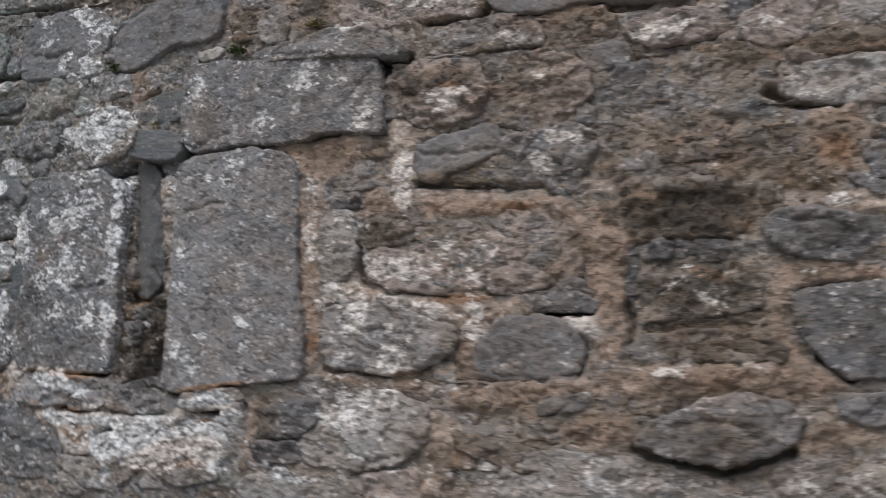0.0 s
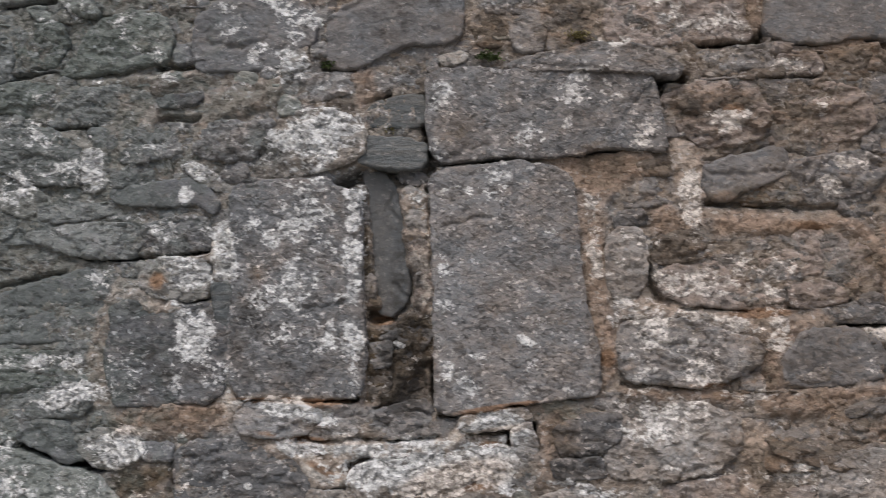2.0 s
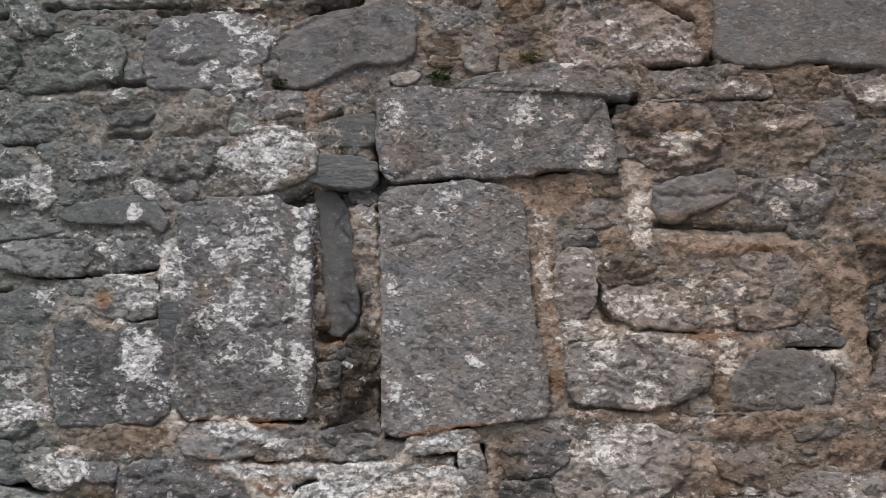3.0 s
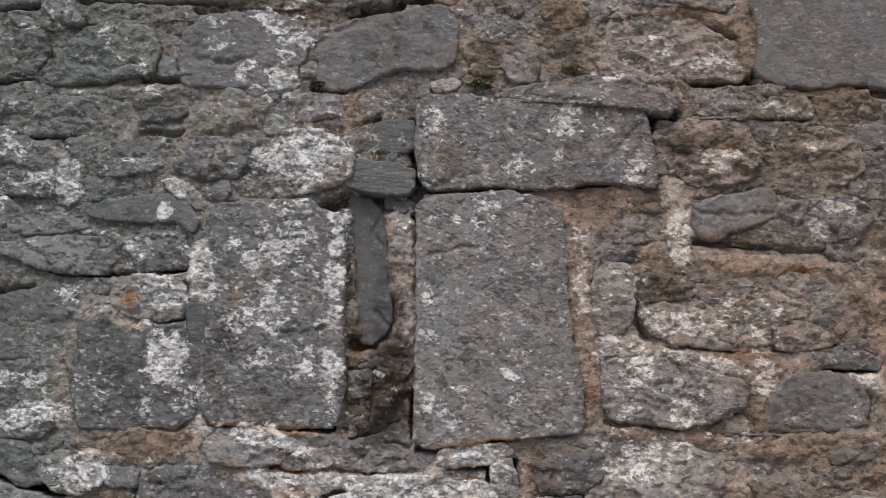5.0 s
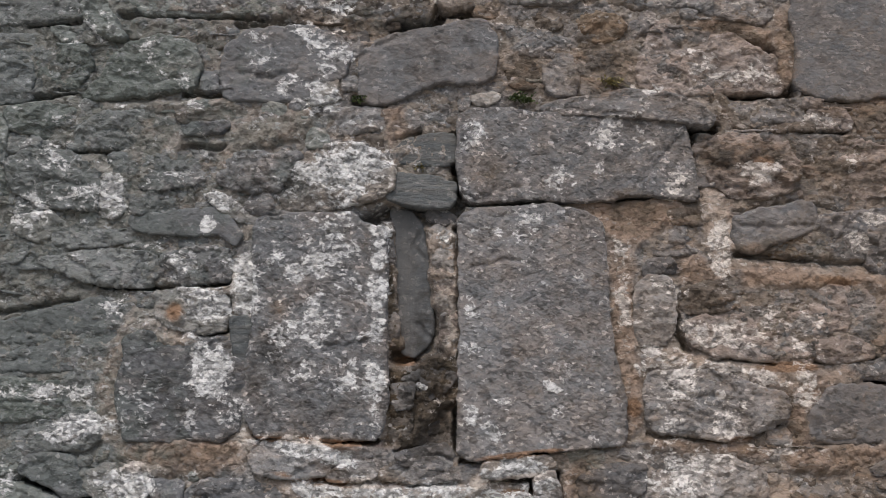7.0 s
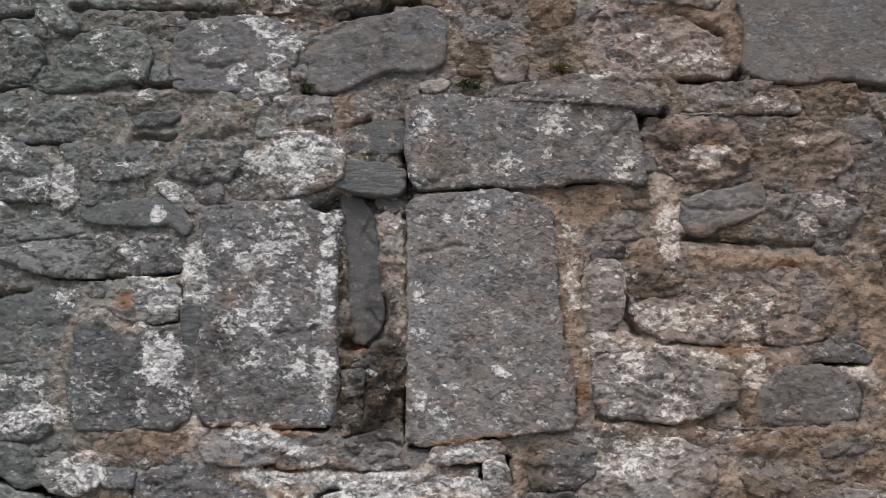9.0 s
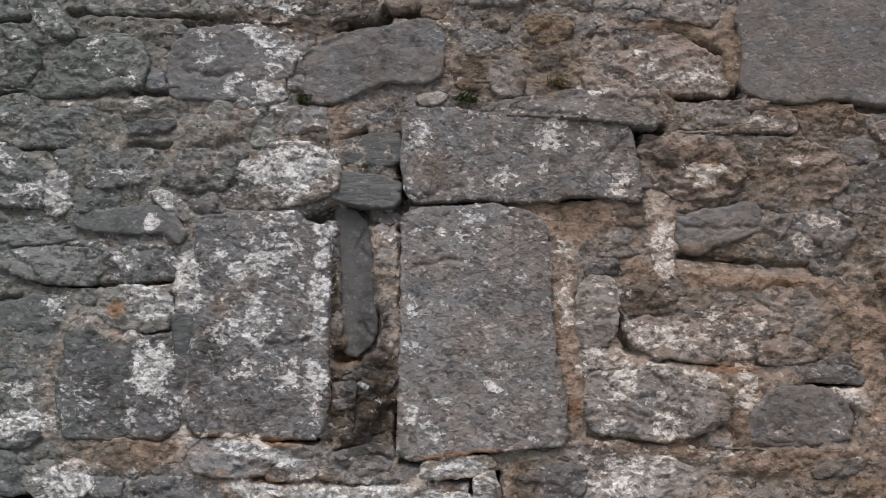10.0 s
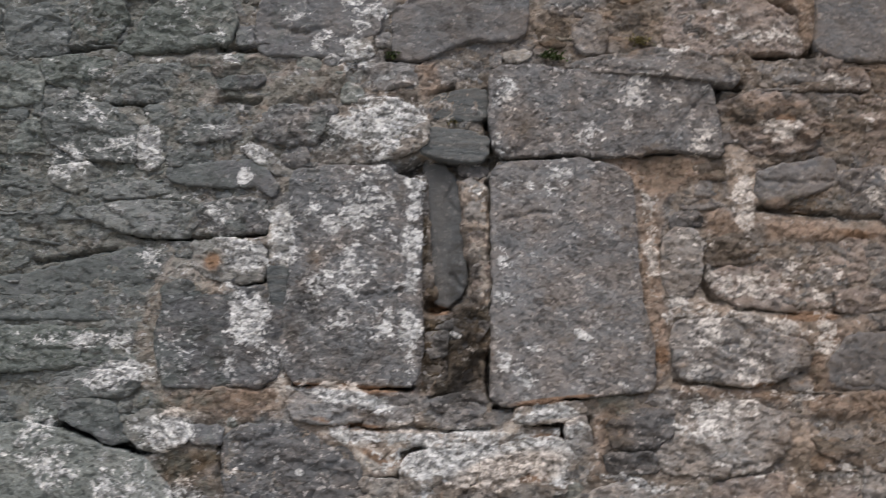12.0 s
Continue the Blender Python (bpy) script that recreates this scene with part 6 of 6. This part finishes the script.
stone("grey", 0, edge=0.006, rough=0.006, bed=2, corners=[(-0.15, 1.826), (-0.097, 1.831), (-0.031, 1.823), (0.025, 1.813), (0.018, 1.803), (-0.068, 1.804), (-0.142, 1.803)])
stone("dark", 0.00324, edge=0.008, rough=0.005, corners=[(0.138, 1.812), (0.176, 1.805), (0.237, 1.805), (0.236, 1.788), (0.163, 1.789)])
stone("dark", -0.006, edge=0.01, rough=0.008, corners=[(-0.135, 1.721), (-0.086, 1.739), (-0.006, 1.733), (0.025, 1.712), (0.017, 1.66), (-0.057, 1.645), (-0.124, 1.638), (-0.137, 1.676)])
stone("brown", -0.005, edge=0.01, rough=0.005, bed=2, corners=[(-0.131, 1.636), (-0.035, 1.643), (0.028, 1.648), (0.061, 1.623), (0.02, 1.609), (-0.071, 1.604), (-0.13, 1.607)])
stone("brown", -0.002, edge=0.008, rough=0.005, bed=2, corners=[(-0.132, 1.597), (-0.055, 1.601), (0.028, 1.604), (0.064, 1.601), (0.061, 1.58), (-0.034, 1.578), (-0.128, 1.573)])
stone("dark", 0.00756, edge=0.011, rough=0.004, corners=[(0.038, 1.749), (0.052, 1.767), (0.098, 1.773), (0.149, 1.759), (0.234, 1.748), (0.232, 1.695), (0.172, 1.697), (0.096, 1.71), (0.057, 1.72)])
stone("dark", 0.00972, edge=0.009, rough=0.0025, facet=0.4, corners=[(0.073, 1.662), (0.115, 1.672), (0.171, 1.677), (0.231, 1.68), (0.232, 1.57), (0.167, 1.563), (0.13, 1.562), (0.1, 1.59), (0.078, 1.614)])
stone("dark", 0.02052, edge=0.016, rough=0.004, corners=[(-0.122, 1.472), (-0.101, 1.497), (-0.066, 1.513), (-0.032, 1.529), (0.015, 1.538), (0.067, 1.525), (0.079, 1.505), (0.066, 1.481), (0.027, 1.463), (-0.006, 1.451), (-0.046, 1.452), (-0.094, 1.463)])
stone("dark", 0.00432, edge=0.007, rough=0.004, corners=[(0.117, 1.539), (0.171, 1.542), (0.225, 1.544), (0.224, 1.512), (0.153, 1.505), (0.123, 1.517)])
stone("pale2", 0.00864, edge=0.011, rough=0.006, corners=[(0.026, 1.426), (0.058, 1.453), (0.109, 1.469), (0.169, 1.482), (0.228, 1.492), (0.224, 1.399), (0.051, 1.378), (0.025, 1.399)])
stone("pale2", 0.00756, edge=0.01, rough=0.006, corners=[(-0.293, 1.445), (-0.212, 1.454), (-0.131, 1.452), (-0.085, 1.434), (-0.057, 1.406), (-0.071, 1.375), (-0.21, 1.359), (-0.303, 1.377)])


# ---- small pinning stones in the wide joints ----
def pinnings():
    rng = np.random.RandomState(5)
    step = 0.004
    xs, zs = np.arange(-1.70, 0.24, step), np.arange(1.32, 2.29, step)
    x, z = np.meshgrid(xs, zs)
    room = np.full(x.shape, 0.03)
    for corners in TAKEN + [s[2] for s in SMEARS]:
        near = np.array(corners)
        c0, c1 = np.searchsorted(xs, (near[:, 0].min() - 0.03, near[:, 0].max() + 0.03))
        r0, r1 = np.searchsorted(zs, (near[:, 1].min() - 0.03, near[:, 1].max() + 0.03))
        if c1 > c0 and r1 > r0:
            room[r0:r1, c0:c1] = np.minimum(room[r0:r1, c0:c1], -within(x[r0:r1, c0:c1], z[r0:r1, c0:c1], corners))
    for width, deep, line in GAPS:
        for (ax, az), (bx, bz) in zip(line, line[1:]):
            along = np.clip(((x - ax) * (bx - ax) + (z - az) * (bz - az)) / ((bx - ax) ** 2 + (bz - az) ** 2), 0, 1)
            room = np.minimum(room, np.hypot(x - ax - along * (bx - ax), z - az - along * (bz - az)) - width * (1.6 if width > 0.03 else 1.0))
    for _ in range(230):
        best = np.unravel_index(np.argmax(room + rng.uniform(0, 0.003, room.shape)), room.shape)
        reach = room[best]
        if reach < 0.0085:
            break
        cx, cz = x[best], z[best]
        ends = []
        for side in (-1, 1):
            far = reach
            while far < 3.2 * reach:
                column = int(round((cx + side * (far + step) - xs[0]) / step))
                if not 0 <= column < len(xs) or room[best[0], column] < 0.45 * reach:
                    break
                far += step
            ends.append(far)
        high = min(reach, 0.02) + 0.001
        ring = [(-ends[0], -0.3), (-0.75 * ends[0], 0.75), (-0.1 * ends[0], 1.0), (0.7 * ends[1], 0.85), (ends[1], 0.2), (0.8 * ends[1], -0.7), (0.1, -1.0), (-0.7 * ends[0], -0.85)]
        outline = [(cx + u * rng.uniform(0.7, 1.08), cz + v * high * rng.uniform(0.6, 1.15)) for u, v in ring]
        warmth = np.clip((cx + 0.75) / 0.5 + rng.uniform(-0.5, 0.5), 0, 1)
        kind = rng.choice(["brown", "grey", "warm", "dark", "brown"] if warmth > 0.55 else ["grey", "dark", "green", "grey", "brown"])
        stone(str(kind), rng.uniform(-0.002, 0.003), outline, edge=0.005, rough=0.0045, spread=0.0015, step=0.0045)
        c0, c1 = np.searchsorted(xs, (cx - ends[0] - 0.03, cx + ends[1] + 0.03))
        r0, r1 = np.searchsorted(zs, (cz - high - 0.03, cz + high + 0.03))
        room[r0:r1, c0:c1] = np.minimum(room[r0:r1, c0:c1], -within(x[r0:r1, c0:c1], z[r0:r1, c0:c1], outline))


pinnings()


# ---- the plain wall round about ----
def rubble():
    """Coursed rubble beyond the stones built one by one, joined as one piece."""
    rng = np.random.RandomState(21)
    places, faces = [], []
    z = 0.0
    while z < TOP - 0.08:
        high = min(rng.uniform(0.09, 0.19), TOP - z)
        x = LEFT
        while x < RIGHT - 0.06:
            wide = min(rng.uniform(0.12, 0.36), RIGHT - x)
            inside = x + wide > -1.75 and x < 0.29 and z + high > 1.27 and z < 2.34
            if not inside:
                around = np.linspace(0, 2 * np.pi, 14, endpoint=False) + 0.1
                cx, cz = x + wide / 2, z + high / 2
                power = np.maximum(np.abs(np.cos(around)) ** 4 + np.abs(np.sin(around)) ** 4, 1e-3) ** -0.25
                ux, uz = np.cos(around) * power * (wide / 2 - 0.008), np.sin(around) * power * (high / 2 - 0.008)
                jitter = rng.uniform(0.9, 1.0, 14)
                start, out = len(places), rng.uniform(0.002, 0.022)
                for scale, y in ((1.0, 0.056), (1.0, 0.012 - out), (0.9, -out), (0.45, -out - rng.uniform(-0.004, 0.006))):
                    places += [(cx + scale * u * j, y + rng.uniform(-0.002, 0.002), cz + scale * v * j) for u, v, j in zip(ux, uz, jitter)]
                for ring in range(3):
                    a = start + ring * 14
                    faces += [(a + n, a + (n + 1) % 14, a + 14 + (n + 1) % 14, a + 14 + n) for n in range(14)]
                faces.append(tuple(start + 42 + n for n in range(14)))
            x += wide
        z += high
    mesh = meshed("rubble", places, faces, ROCKS["grey"])
    tried = np.array(places)
    grow(mesh, tried[:, 0], tried[:, 2])
    part("rubble", mesh, label="grey limestone rubble of the surrounding wall", kind="stuff")


rubble()


# ---- moss ----
def moss_tuft(x, y, z, reach, count, material, label, droop=0.3):
    rng = np.random.RandomState(int(abs(x) * 1000))
    places, faces = [], []
    for _ in range(count):
        yaw, lift = rng.uniform(0, 2 * np.pi), rng.uniform(-0.3, 1.2)
        base = np.array([x, y, z]) + rng.normal(0, 0.38 * reach, 3) * (1.5, 0.4, 0.6)
        way = np.array([math.cos(yaw) * math.cos(lift), -abs(math.sin(yaw)) * math.cos(lift) - 0.2, math.sin(lift)])
        side = np.cross(way, rng.normal(0, 1, 3))
        side *= 0.0011 / max(np.linalg.norm(side), 1e-6)
        long = reach * rng.uniform(0.3, 0.75)
        start = len(places)
        for k, wide in ((0, 0.5), (0.4, 1.3), (0.75, 0.9), (1.0, 0.1)):
            here = base + way * long * k - np.array([0, 0, droop * long * k * k])
            places += [here - side * wide, here + side * wide]
        faces += [(start + 2 * k, start + 2 * k + 1, start + 2 * k + 3, start + 2 * k + 2) for k in range(3)]
    centre = np.array([x, y, z])
    tuft = new("moss_tuft", meshed("moss_tuft", np.array(places) - centre, faces, material))
    tuft.location = centre
    return tagged(tuft, label, "moss")


GREEN_MOSS = leaf_material("green_moss", (0.014, 0.026, 0.006), (0.07, 0.105, 0.024))
DRY_MOSS = leaf_material("dry_moss", (0.09, 0.08, 0.03), (0.26, 0.22, 0.09))
moss_tuft(-0.778, -0.006, 2.073, 0.014, 130, GREEN_MOSS, "small tuft of green moss in a joint under a slab")
moss_tuft(-0.766, -0.004, 2.069, 0.009, 60, GREEN_MOSS, "small tuft of green moss in a joint under a slab")
moss_tuft(-0.931, 0.006, 1.962, 0.012, 90, DRY_MOSS, "dry yellow moss between two slates")
moss_tuft(-0.631, -0.004, 2.102, 0.014, 110, DRY_MOSS, "dry yellow moss in a mortar joint")
moss_tuft(-1.029, -0.002, 2.069, 0.012, 60, GREEN_MOSS, "small dark moss at the corner of a slab")
